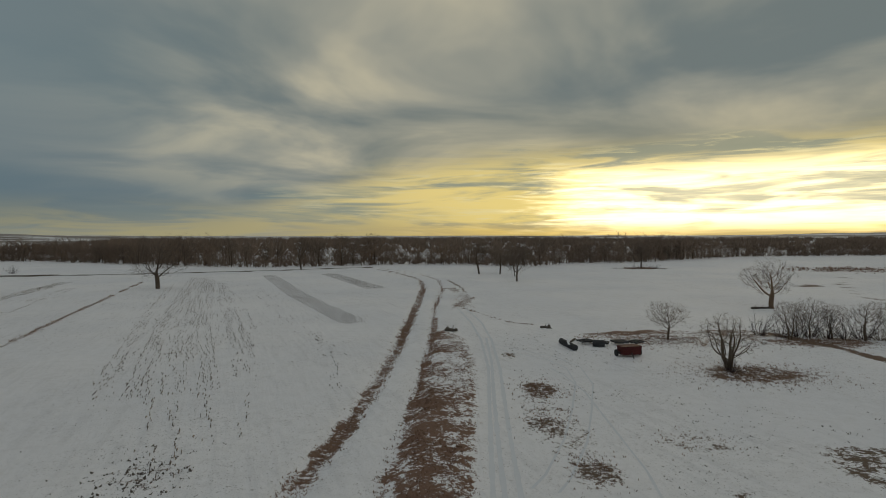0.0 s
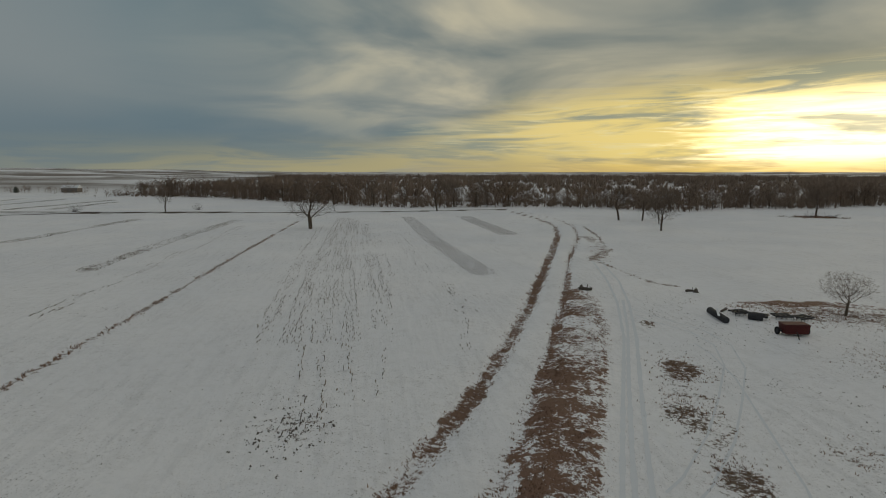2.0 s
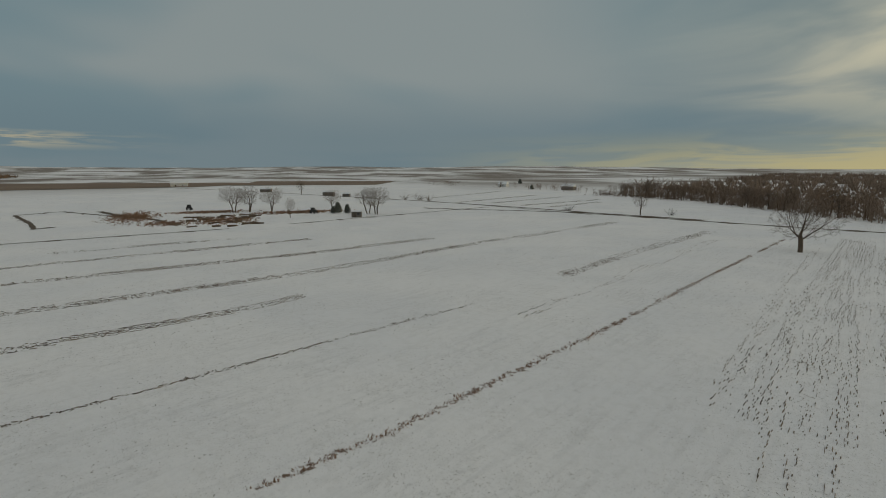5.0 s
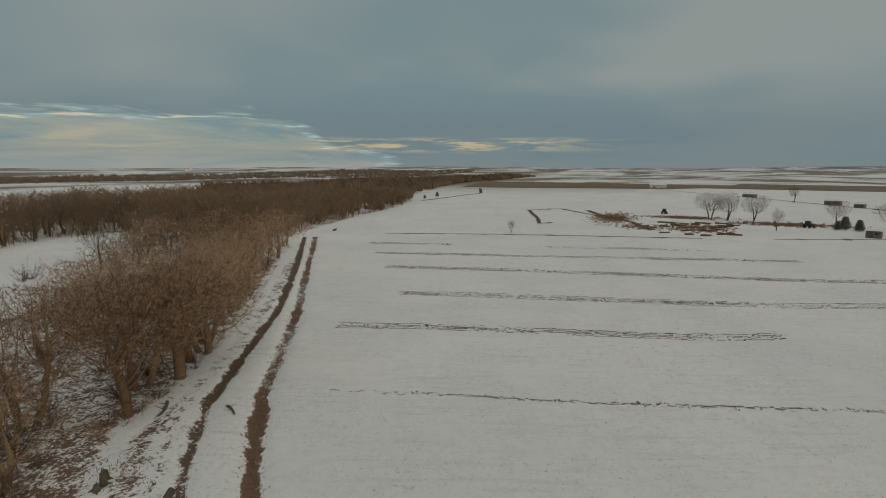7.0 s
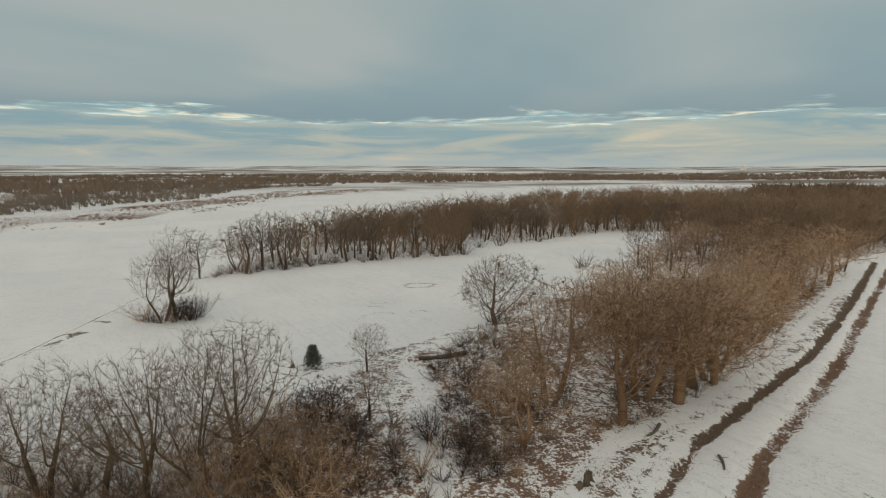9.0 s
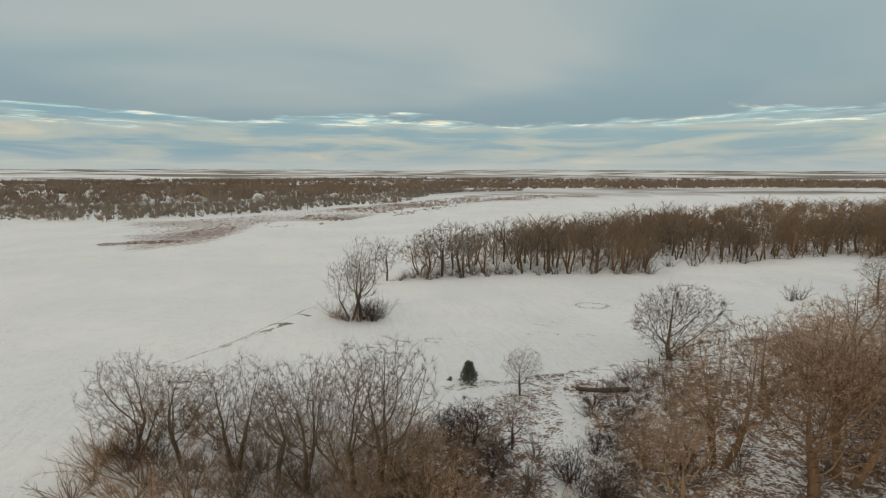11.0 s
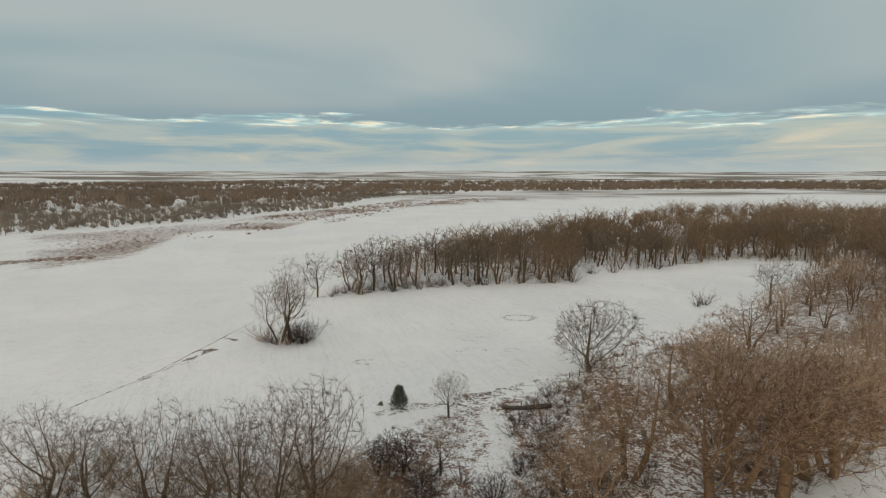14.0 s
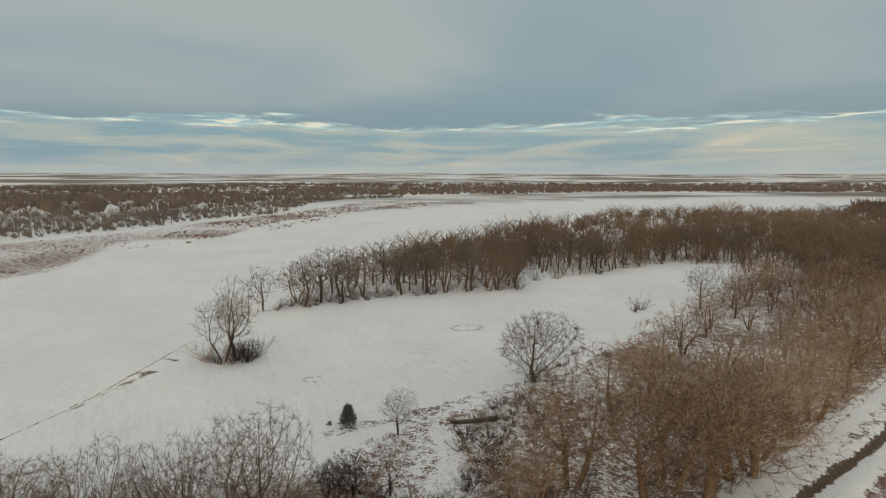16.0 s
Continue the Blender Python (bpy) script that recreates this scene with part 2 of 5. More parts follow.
snow = gr.mix(gr.m("MULTIPLY", gr.step(furrow, 0.50, 0.64, 0.0, 0.16), gr.step(patch, 0.32, 0.6, 0.3, 1.0)), snow, (0.52, 0.52, 0.54))
soil = gr.mix(clods, (0.045, 0.035, 0.028), (0.20, 0.155, 0.115))
hay = gr.mix(tufts, (0.115, 0.062, 0.046), (0.32, 0.195, 0.137))
earth = gr.mix(ruddy, soil, hay)
col = gr.mix(gr.m("MAXIMUM", open_ground, gr.m("MULTIPLY", specks, gr.m("SUBTRACT", 1.0, remote))), snow, earth)
at_long = gr.n.new("ShaderNodeMapping")
at_long.inputs["Scale"].default_value = (0.55, 1.0, 1.0)
gr.l.new(at, at_long.inputs[0])
plots = gr.noise(at_long.outputs[0], 0.0042, 5.0, 0.62, 0.6)
far_col = gr.mix(gr.step(plots, 0.42, 0.58), (0.25, 0.215, 0.19), (0.66, 0.65, 0.65))
col = gr.mix(gr.m("MULTIPLY", remote, gr.step(plots, 0.46, 0.62, 1.0, 0.15)), col, far_col)
gr.put(bsdf.inputs["Base Color"], col)
bumped(gr, bsdf, gr.m("ADD", gr.m("ADD", clods, gr.m("MULTIPLY", furrow, 0.7)), gr.m("SUBTRACT", gr.m("MULTIPLY", tufts, 0.45), gr.m("MULTIPLY", dents, 0.5))), 0.7, 0.16)


# ---- the lie of the land ----
def away(X, Y, pts, closed=False):
    """Distance of each place from a line of points."""
    best = np.full(X.shape, 1e9)
    run = list(zip(pts, pts[1:] + (pts[:1] if closed else [])))
    for (ax, ay), (bx, by) in run:
        vx, vy = bx - ax, by - ay
        s = np.clip(((X - ax) * vx + (Y - ay) * vy) / max(vx * vx + vy * vy, 1e-9), 0, 1)
        best = np.minimum(best, np.hypot(X - ax - s * vx, Y - ay - s * vy))
    return best


def inside(X, Y, pts):
    odd = np.zeros(X.shape, bool)
    for (ax, ay), (bx, by) in zip(pts, pts[1:] + pts[:1]):
        if ay != by:
            odd ^= ((ay > Y) != (by > Y)) & (X < (bx - ax) * (Y - ay) / (by - ay) + ax)
    return odd


def signed(X, Y, pts):
    """Metres into the area; negative outside."""
    d = away(X, Y, pts, True)
    return np.where(inside(X, Y, pts), d, -d)


def ease(v, lo, hi):
    s = np.clip((v - lo) / (hi - lo), 0, 1)
    return s * s * (3 - 2 * s)


RIVER = [(420, 40), (120, -22), (62, -42), (39.5, -55.5), (36.0, -59.5), (33.8, -65.5), (31.4, -73.5), (30.2, -81.5), (28.8, -89), (27.2, -98), (26.6, -104), (23, -122),
         (6, -160), (-18, -220), (-82, -310), (-184, -400), (-360, -430), (-760, -470), (-1500, -420),
         (-1500, -640), (-583, -690), (-327, -705), (-148, -606), (-75, -544), (31, -430), (63, -360), (74, -268), (112, -249), (96, -176), (114, -140), (170, -95), (430, -30)]
LEVEE_WOOD = [(-27, -29), (-34.5, -36), (-42, -39), (-59, -48), (-73.5, -57), (-107, -79), (-153, -110), (-219, -126), (-300, -141), (-300, -190),
              (-150, -165), (-120, -152), (-74, -106), (-52, -86), (-40, -75), (-30, -71), (-20, -64), (-10, -58), (-3, -50), (0, -40), (-2, -30), (-16, -22)]
ISLAND = [(22, -116), (0, -125), (-30, -135), (-45, -136), (-56, -167), (-66, -153), (-87, -162), (-114, -176), (-150, -165), (-300, -190), (-300, -420),
          (-184, -392), (-84, -300), (-17, -212), (8, -155)]
FAR_BANK = [(114, -140), (96, -176), (112, -249), (74, -268), (63, -360), (31, -430), (-75, -544), (-148, -606), (-327, -705), (-583, -690), (-700, -760),
            (-400, -860), (-213, -800), (27, -640), (82, -470), (132, -330), (165, -270), (200, -241)]
DITCH_A = [(-27.4, 222), (-14.4, 192), (-7.1, 167), (-5.2, 140), (-5.5, 90.7), (-5.8, 63.7), (-6.7, 45.6), (-7.4, 36.5), (-8.5, 27.7), (-12, 12), (-19, -3), (-26, -14),
           (-32.2, -20.6), (-37, -24.8), (-45.3, -31), (-57.8, -38.5), (-72, -47.3), (-110.7, -73.5), (-151, -100.7)]
DITCH_B = [(-24, 224), (-8, 192), (-1.7, 167), (0, 140), (-1.6, 105), (-1.6, 75), (-2, 55), (-2.5, 42.5), (-3, 33), (-4, 24), (-8, 8), (-14, -6), (-22, -17),
           (-29, -24), (-32.6, -27.4), (-41.4, -34.3), (-54.5, -41.3), (-72.6, -51.3), (-102.3, -71), (-148, -103)]
VERGE = [(-2.7, 24), (1.7, 24), (2.3, 35.4), (3.0, 45.5), (3.5, 57.8), (3.0, 70), (0.5, 77), (-1.4, 76), (-1.8, 55), (-2.2, 42), (-2.9, 33)]


def rough_noise(X, Y, size, seed):
    """Smooth value noise over the plan, about 0 to 1."""
    rs = np.random.RandomState(seed)
    tab = rs.rand(64, 64)
    u, v = X / size, Y / size
    i, j = np.floor(u).astype(int), np.floor(v).astype(int)
    a, b = u - i, v - j
    a, b = a * a * (3 - 2 * a), b * b * (3 - 2 * b)
    i0, j0, i1, j1 = i % 64, j % 64, (i + 1) % 64, (j + 1) % 64
    return (tab[i0, j0] * (1 - a) + tab[i1, j0] * a) * (1 - b) + (tab[i0, j1] * (1 - a) + tab[i1, j1] * a) * b


def height(X, Y):
    X, Y = np.asarray(X, float), np.asarray(Y, float)
    r = np.hypot(X, Y)
    z = 0.10 * (rough_noise(X, Y, 23, 1) - 0.5) + 0.04 * (rough_noise(X, Y, 4, 2) - 0.5)
    z -= 0.45 * np.exp(-(away(X, Y, DITCH_A) / 0.9) ** 2)
    z -= 0.30 * np.exp(-(away(X, Y, DITCH_B) / 0.7) ** 2)
    z += 0.25 * ease(signed(X, Y, VERGE), -1, 1.2)
    riv = signed(X, Y, RIVER)
    z -= 0.9 * ease(riv, -1.5, 1.5)
    hills = ease(r, 1500, 3600)
    hills = hills * (1 - 0.7 * ease(Y / np.maximum(r, 1), 0.7, 0.9))
    z += hills * (26 + 22 * (rough_noise(X, Y, 900, 3) - 0.5) + 8 * rough_noise(X, Y, 330, 4))
    z += ease(r, 700, 1800) * 6 * (rough_noise(X, Y, 260, 5) - 0.35)
    return z


def ground_z(x, y):
    return float(height(np.array([x]), np.array([y]))[0])


# strips where stubble, dead grass or soil shows, and painted drift shade at the river bank: line, half width, how bare,
# how red
STRIPS = [
    (DITCH_A, 0.8, 0.62, 0.75), (DITCH_B[:13], 0.45, 0.56, 0.8), (DITCH_B[12:15], 0.35, 0.60, 0.4), (DITCH_B[14:16], 0.55, 0.64, 0.25), (DITCH_B[15:17], 0.62, 0.74, 0.2), (DITCH_B[16:], 0.72, 0.78, 0.2), (DITCH_A[11:], 0.8, 0.70, 0.85),
    ([(-25, -23), (-30, -28), (-36, -33), (-44, -38.5), (-58, -45.5), (-73, -54), (-105, -75), (-150, -106)], 1.5, 0.30, 0.25), ([(-28.4, -26), (-36, -33), (-50, -42), (-72, -54), (-104, -75)], 0.28, 0.44, 0.2), ([(-27.2, -27.6), (-34.8, -34.6), (-49, -43.6), (-71, -55.6), (-103, -77)], 0.28, 0.44, 0.2),
    ([(-48.3, -24.7), (-52, -12), (-55, 0), (-61.6, 20)], 0.6, 0.41, 0.15), ([(-61.6, 20), (-69, 43)], 0.6, 0.38, 0.15), ([(-67.8, -36.7), (-71.8, -25), (-76, -8.5), (-86, 22)], 0.9, 0.405, 0.15), ([(-89.4, -37), (-94, -17), (-104, 25), (-122, 70)], 1.3, 0.405, 0.15), ([(-111, -52), (-116.5, -30), (-128, 30), (-140, 70)], 1.4, 0.405, 0.15), ([(-128.7, -64.5), (-139, -22), (-155, 38)], 1.5, 0.405, 0.15), ([(-145, -76), (-151, -51)], 1.6, 0.38, 0.15), ([(-156.6, -24), (-165, 18)], 1.6, 0.36, 0.15), ([(-24, 46), (-40, 80), (-81, 176)], 2.2, 0.28, 0.15), ([(-14.4, 84), (-35, 125), (-62, 186)], 1.6, 0.36, 0.15), ([(-18, 140), (-42, 192)], 2.0, 0.36, 0.15), ([(-80, 70), (-95, 105), (-114, 158)], 1.5, 0.38, 0.15), ([(-121, 65), (-150, 152)], 1.6, 0.38, 0.15), ([(-334, 163), (-408, 271)], 2.0, 0.42, 0.15), ([(-281, 154), (-332, 249)], 2.0, 0.42, 0.15), ([(-267, 170), (-303, 253)], 2.0, 0.42, 0.15), ([(-242, 173), (-265, 252)], 2.0, 0.42, 0.15), ([(-226, 181), (-246, 234)], 2.0, 0.42, 0.15),
    ([(-35, 8), (-38, 18), (-43.5, 33), (-52.5, 57.5), (-68, 97), (-91, 158)], 0.45, 0.52, 0.5),
    ([(-250, 118), (-193, 168), (-151, 180), (-118, 191), (-84, 203), (-32, 232)], 1.3, 0.75, 0.1),
    ([(-377, 113), (-305, 142), (-230, 164.5), (-183, 175), (-140, 188)], 1.3, 0.75, 0.1), ([(-279, 151.5), (-237, 158), (-205, 164), (-174, 167)], 0.6, 0.7, 0.1),
    ([(-200, 40), (-212, 73), (-224, 105), (-241, 152)], 0.6, 0.62, 0.1),
    ([(-193.3, 19.4), (-181, -42.6), (-167.3, -83.6)], 0.55, 0.7, 0.1),
    ([(-222, -40), (-244.5, -45.5), (-291.6, -60.5), (-308, -46), (-291, -36), (-262, -17)], 0.8, 0.66, 0.1), ([(-222, -40), (-226, -36)], 1.0, 0.7, 0.1),
    ([(39.5, -55.5), (36.0, -59.5), (33.8, -65.5), (31.4, -73.5), (30.2, -81.5), (28.8, -89), (27.2, -98), (26.6, -104)], 0.7, 0.48, 0.25),
    # short strokes off the bank: shadow of the snow drifts, painted as darker ground
    ([(31.3, -71.5), (29, -75), (27.3, -81)], 0.9, 0.44, 0.3), ([(30.2, -81.5), (28.6, -80.6), (26.4, -81.2)], 0.5, 0.56, 0.3), ([(28.8, -89), (27.2, -87), (25, -86.5)], 0.5, 0.54, 0.3), ([(33.8, -65.5), (32, -67), (30.4, -70)], 0.5, 0.52, 0.3), ([(27.2, -98), (25.4, -96), (24, -92)], 0.5, 0.52, 0.3),
    ([(-5, -58), (-20, -64.5), (-30, -70.5), (-40, -74), (-52, -85)], 1.3, 0.52, 0.3),
    ([(-27, -27.5), (-34.5, -34), (-42, -37), (-59, -45.5), (-73.5, -54), (-107, -75)], 0.9, 0.46, 0.5),
    ([(185.4, 251.9), (147.6, 189.1), (111.4, 146.3), (94.5, 118.1), (95, 111.9)], 1.3, 0.50, 0.5), ([(97.5, 143.2), (103.9, 146.4), (104.3, 141.5)], 1.6, 0.75, 0.3), ([(46.8, 73.6), (47.8, 68.1), (49.3, 63.4), (49.1, 57.7)], 1.1, 0.72, 0.5), ([(20.5, 73.8), (29.9, 75.5), (36.1, 74.6), (41.7, 70.4)], 1.5, 0.60, 0.9),
    ([(4, 101), (10.6, 84.5), (14, 82)], 0.6, 0.55, 0.6), ([(2, 140), (6, 118), (3, 103)], 1.5, 0.5, 0.7), ([(1.5, 165), (5, 140), (6, 122)], 0.5, 0.6, 0.6),
]
PATCHES = [   # centre, half length along x, along y, how bare, how red
    (-18, 30, 4.0, 4.0, 0.36, 0.3), (8.8, 47, 2.6, 4.2, 0.58, 0.5), (7.8, 38.5, 2.6, 4.0, 0.50, 0.2), (9.2, 31, 2.2, 3.2, 0.52, 0.2), (7.0, 25.5, 1.6, 2.2, 0.56, 0.2), (16, 27.6, 0.9, 0.7, 0.6, 0.2), (17, 35, 3.5, 3.0, 0.40, 0.2), (7.6, 61, 1.4, 2.6, 0.5, 0.3), (8.4, 37, 3.6, 15, 0.38, 0.3), (29, 70, 12, 6.0, 0.46, 0.8), (31.5, 52.5, 8.0, 5.5, 0.56, 0.6), (24, 72, 10, 3.0, 0.47, 0.9), (42, 74, 10, 5, 0.52, 0.6),
    (50, 68, 11, 5.0, 0.58, 0.7), (27, 31, 6.0, 6.0, 0.52, 0.2), (160, 205, 30, 22, 0.44, 0.7), (84, 221, 9, 2.5, 0.70, 0.4), (-255, -12, 26, 14, 0.50, 0.6), (-270, 18, 9, 16, 0.55, 0.7),
    (-218, 0, 6, 12, 0.46, 0.3), (-255, 55, 8, 22, 0.55, 0.9), (-228, 22, 14, 14, 0.44, 0.9), (-20, -60, 12, 5.0, 0.44, 0.2), (-21, -44, 8, 9, 0.40, 0.2), (-28, -62, 6, 6, 0.42, 0.2), (118, -168, 12, 5, 0.40, 1.0),
    (-29, -29, 3.5, 3.0, 0.34, 0.2), (140, -190, 14, 4, 0.50, 1.0), (85, -258, 24, 7, 0.46, 1.0), (-5, -500, 30, 60, 0.55, 1.0), (50, -390, 16, 50, 0.50, 1.0),
]


def axis(lo, hi, step, far, grow=1.09):
    v = list(np.arange(lo, hi + step, step))
    s = step
    while v[-1] < far:
        s = min(s * grow, 140)
        v.append(v[-1] + s)
    s = step
    while v[0] > -far:
        s = min(s * grow, 140)
        v.insert(0, v[0] - s)
    return np.array(v)


def build_ground():
    gx, gy = axis(-156, 56, 0.62, 4600), axis(-106, 130, 0.62, 4600)
    X, Y = np.meshgrid(gx, gy)
    Z = height(X, Y)
    nx, ny = len(gx), len(gy)
    co = np.stack([X, Y, Z], -1).reshape(-1, 3)
    idx = np.arange(nx * ny).reshape(ny, nx)
    quads = np.stack([idx[:-1, :-1], idx[:-1, 1:], idx[1:, 1:], idx[1:, :-1]], -1).reshape(-1, 4)
    me = bpy.data.meshes.new("ground")
    me.vertices.add(len(co))
    me.vertices.foreach_set("co", co.ravel())
    me.loops.add(quads.size)
    me.loops.foreach_set("vertex_index", quads.ravel())
    me.polygons.add(len(quads))
    me.polygons.foreach_set("loop_start", np.arange(0, quads.size, 4))
    me.polygons.foreach_set("loop_total", np.full(len(quads), 4))
    me.polygons.foreach_set("use_smooth", np.ones(len(quads), bool))
    me.update(calc_edges=True)
    open_g, red = np.full(X.shape, 0.12), np.zeros(X.shape)
    wob = 0.55 + 0.9 * rough_noise(X, Y, 2.3, 11)
    gaps = rough_noise(X, Y, 9.0, 12)

    def lay(amount, tint):
        nonlocal red
        red = np.where(amount > open_g, tint, red)
        np.maximum(open_g, amount, out=open_g)

    for pts, half, amount, tint in STRIPS:
        d = away(X, Y, pts)
        fade = 1.0 if amount > 0.7 else 0.72 + 0.5 * gaps
        lay(amount * fade * (1 - ease(d, half * wob * 0.6, half * wob * 1.5)), tint)
    across = rough_noise(X * 0.25, Y, 1.3, 16)
    left_side = ease(X - 0.02 * (Y - 28), 1.2, -2.4)
    lay((0.47 + 0.12 * left_side + 0.08 * ease(Y, 50, 36)) * ease(signed(X, Y, VERGE), -0.7, 0.5) * (0.62 + 0.32 * rough_noise(X, Y, 3.2, 15) + 0.36 * across), 0.9)
    lay(0.62 * (0.8 + 0.3 * gaps) * (1 - ease(away(X, Y, [(-2.6, 30), (-2.3, 42), (-2.0, 55), (-1.5, 70), (-1.2, 90)]), 0.3, 0.9)), 1.0)
    for x, y, a, b, amount, tint in PATCHES:
        d = np.hypot((X - x) / a, (Y - y) / b)
        lay(amount * (1 - ease(d * (0.7 + 0.5 * wob), 0.5, 1.2)), tint)
    lay((0.40 + 0.20 * gaps) * ease(signed(X, Y, LEVEE_WOOD), -1.5, 2.5), 0.8)
    lay((0.34 + 0.2 * gaps) * ease(signed(X, Y, ISLAND), -2, 3), 0.4)
    lay((0.25 + 0.34 * rough_noise(X, Y, 40, 14)) * ease(signed(X, Y, FAR_BANK), -4, 8), 1.0)
    trail = 1 - ease(away(X, Y, [(-17, -32), (-17.8, -40), (-19.7, -53), (-18.5, -58)]), 0.5, 1.3)
    open_g = open_g * (1 - trail) + 0.1 * trail
    riv = ease(signed(X, Y, RIVER), 0, 2)
    open_g = open_g * (1 - riv) + 0.02 * riv
    r = np.hypot(X, Y)
    remote = ease(r, 420, 900) * (1 - riv)
    rgba = np.stack([open_g, red, remote, np.ones(X.shape)], -1).reshape(-1, 4)
    layer = me.color_attributes.new("cover", "FLOAT_COLOR", "POINT")
    layer.data.foreach_set("color", rgba.astype(np.float32).ravel())
    me.materials.append(ground_mat)
    tagged(new("ground", me), "snow-covered farm fields with stubble rows and bare soil strips", "ground", kind="structure")


build_ground()


# ---- meshes from many small pieces ----
class Pile:
    """Collects tubes and cones, and turns them into one mesh."""

    def __init__(self):
        self.v, self.f, self.m, self.slot = [], [], [], 0

    def tube(self, p, q, r0, r1, sides):
        ax = (q - p)
        if ax.length < 1e-6:
            return
        ax.normalize()
        u = ax.orthogonal().normalized()
        w = ax.cross(u)
        k = len(self.v)
        ring = [u * math.cos(a) + w * math.sin(a) for a in (2 * math.pi * i / sides for i in range(sides))]
        self.v += [p + d * r0 for d in ring]
        self.m += [self.slot] * sides
        if r1 <= 0:
            self.v.append(q)
            self.f += [(k + i, k + (i + 1) % sides, k + sides) for i in range(sides)]
        else:
            self.v += [q + d * r1 for d in ring]
            self.f += [(k + i, k + (i + 1) % sides, k + sides + (i + 1) % sides, k + sides + i) for i in range(sides)]

    def mesh(self, name, mat, smooth=True, limb=None):
        me = bpy.data.meshes.new(name)
        me.from_pydata([tuple(v) for v in self.v], [], self.f)
        me.polygons.foreach_set("use_smooth", [smooth] * len(self.f))
        me.materials.append(mat)
        if limb:
            me.materials.append(limb)
            me.polygons.foreach_set("material_index", self.m)
        me.update()
        return me


def wander(rs, d, amount):
    return (d + Vector((rs.uniform(-1, 1), rs.uniform(-1, 1), rs.uniform(-1, 1))) * amount).normalized()


def tree_meshes(seed, H=10.0, stems=1, points=420, width=0.40, clear=0.2, girth=0.030, lean=0.04, twigs=4, mat=twig_grey, limb=None, fine=0.0011, ragged=0.35, full=0.42, flare=0.0):
    """A bare tree whose limbs grow toward many points of a lobed crown: the mesh of its trunk and that of its limbs and twigs."""
    limb = limb or bark
    rs, rng = random.Random(seed), np.random.RandomState(seed)
    step, tip = 0.040 * H, fine * H
    # where the crown wants to reach
    way = rng.normal(0, 1, (points * 3, 3))
    way /= np.linalg.norm(way, axis=1, keepdims=True)
    lobes = rng.normal(0, 1, (9, 3))
    lobes /= np.linalg.norm(lobes, axis=1, keepdims=True)
    bulge = 1 - ragged + ragged * np.clip((way @ lobes.T).max(axis=1) * 1.6 - 0.55, 0, 1)
    goal = way * (rng.rand(len(way), 1) ** full) * bulge[:, None]
    goal[:, :2] *= 1.22 * width * H * (1 + flare * goal[:, 2:3])
    goal[:, 2] = (clear + (1 - clear) * (0.52 + 0.5 * goal[:, 2])) * H
    turn = rng.uniform(0, 6.283)
    goal[:, :2] += np.array([math.cos(turn), math.sin(turn)]) * lean * goal[:, 2:3]
    goal = goal[goal[:, 2] > clear * H * 0.8][:points]
    # stems
    pos, par, kids, aim = [], [], [], []

    def add(p, up, d):
        pos.append(p)
        par.append(up)
        aim.append(d)
        kids.append(0)
        if up >= 0:
            kids[up] += 1
        return len(pos) - 1

    for st in range(stems):
        a = turn + 6.283 * st / stems + rng.uniform(-0.4, 0.4)
        tilt = lean if stems == 1 else lean + 0.20
        d = np.array([math.cos(a) * tilt, math.sin(a) * tilt, 1.0])
        p = np.array([math.cos(a), math.sin(a), 0.0]) * (0 if stems == 1 else girth * H * 1.1) + np.array([0, 0, -0.25])
        last = add(p, -1, d)
        while p[2] < clear * H * (1.0 + 0.25 * rng.rand()) + 0.05 * H:
            d = d + rng.normal(0, 0.07, 3)
            d /= np.linalg.norm(d)
            p = p + d * step
            last = add(p, last, d)
    trunk_count = len(pos)
    near = np.zeros(len(goal), int)
    gap = np.full(len(goal), 1e9)
    fresh = list(range(len(pos)))
    for rounds in range(48):
        P = np.array([pos[i] for i in fresh])
        D = np.linalg.norm(goal[:, None] - P[None], axis=2)
        best = D.argmin(axis=1)
        dist = D[np.arange(len(goal)), best]
        closer = dist < gap
        gap = np.where(closer, dist, gap)
        near = np.where(closer, np.array(fresh)[best], near)
        keep = gap > step * 1.1
        goal, gap, near = goal[keep], gap[keep], near[keep]
        if not len(goal):
            break
        fresh = []
        for i in np.unique(near):
            if kids[i] > 2:
                gap[near == i] *= 0.97
            pull = goal[near == i] - pos[i]
            pull = (pull / np.linalg.norm(pull, axis=1, keepdims=True)).sum(axis=0)
            pull = pull / (np.linalg.norm(pull) + 1e-6)
            d = pull + 0.75 * aim[i] * (kids[i] == 0) + np.array([0, 0, 0.14]) + rng.normal(0, 0.13, 3)
            d /= np.linalg.norm(d)
            fresh.append(add(pos[i] + d * step * rng.uniform(0.8, 1.2), int(i), d))
            if len(fresh) > 400:
                break
    n = len(pos)
    area = np.zeros(n)
    for i in range(n - 1, -1, -1):
        if kids[i] == 0:
            area[i] = tip * tip
        if par[i] >= 0:
            area[par[i]] += area[i]
    rad = np.sqrt(area)
    top = rad[0]
    rad = np.maximum((rad / top) ** 1.36 * girth * H * (1.0 if stems == 1 else 0.72), tip)
    wood, crown = Pile(), Pile()
    V = [Vector(p) for p in pos]
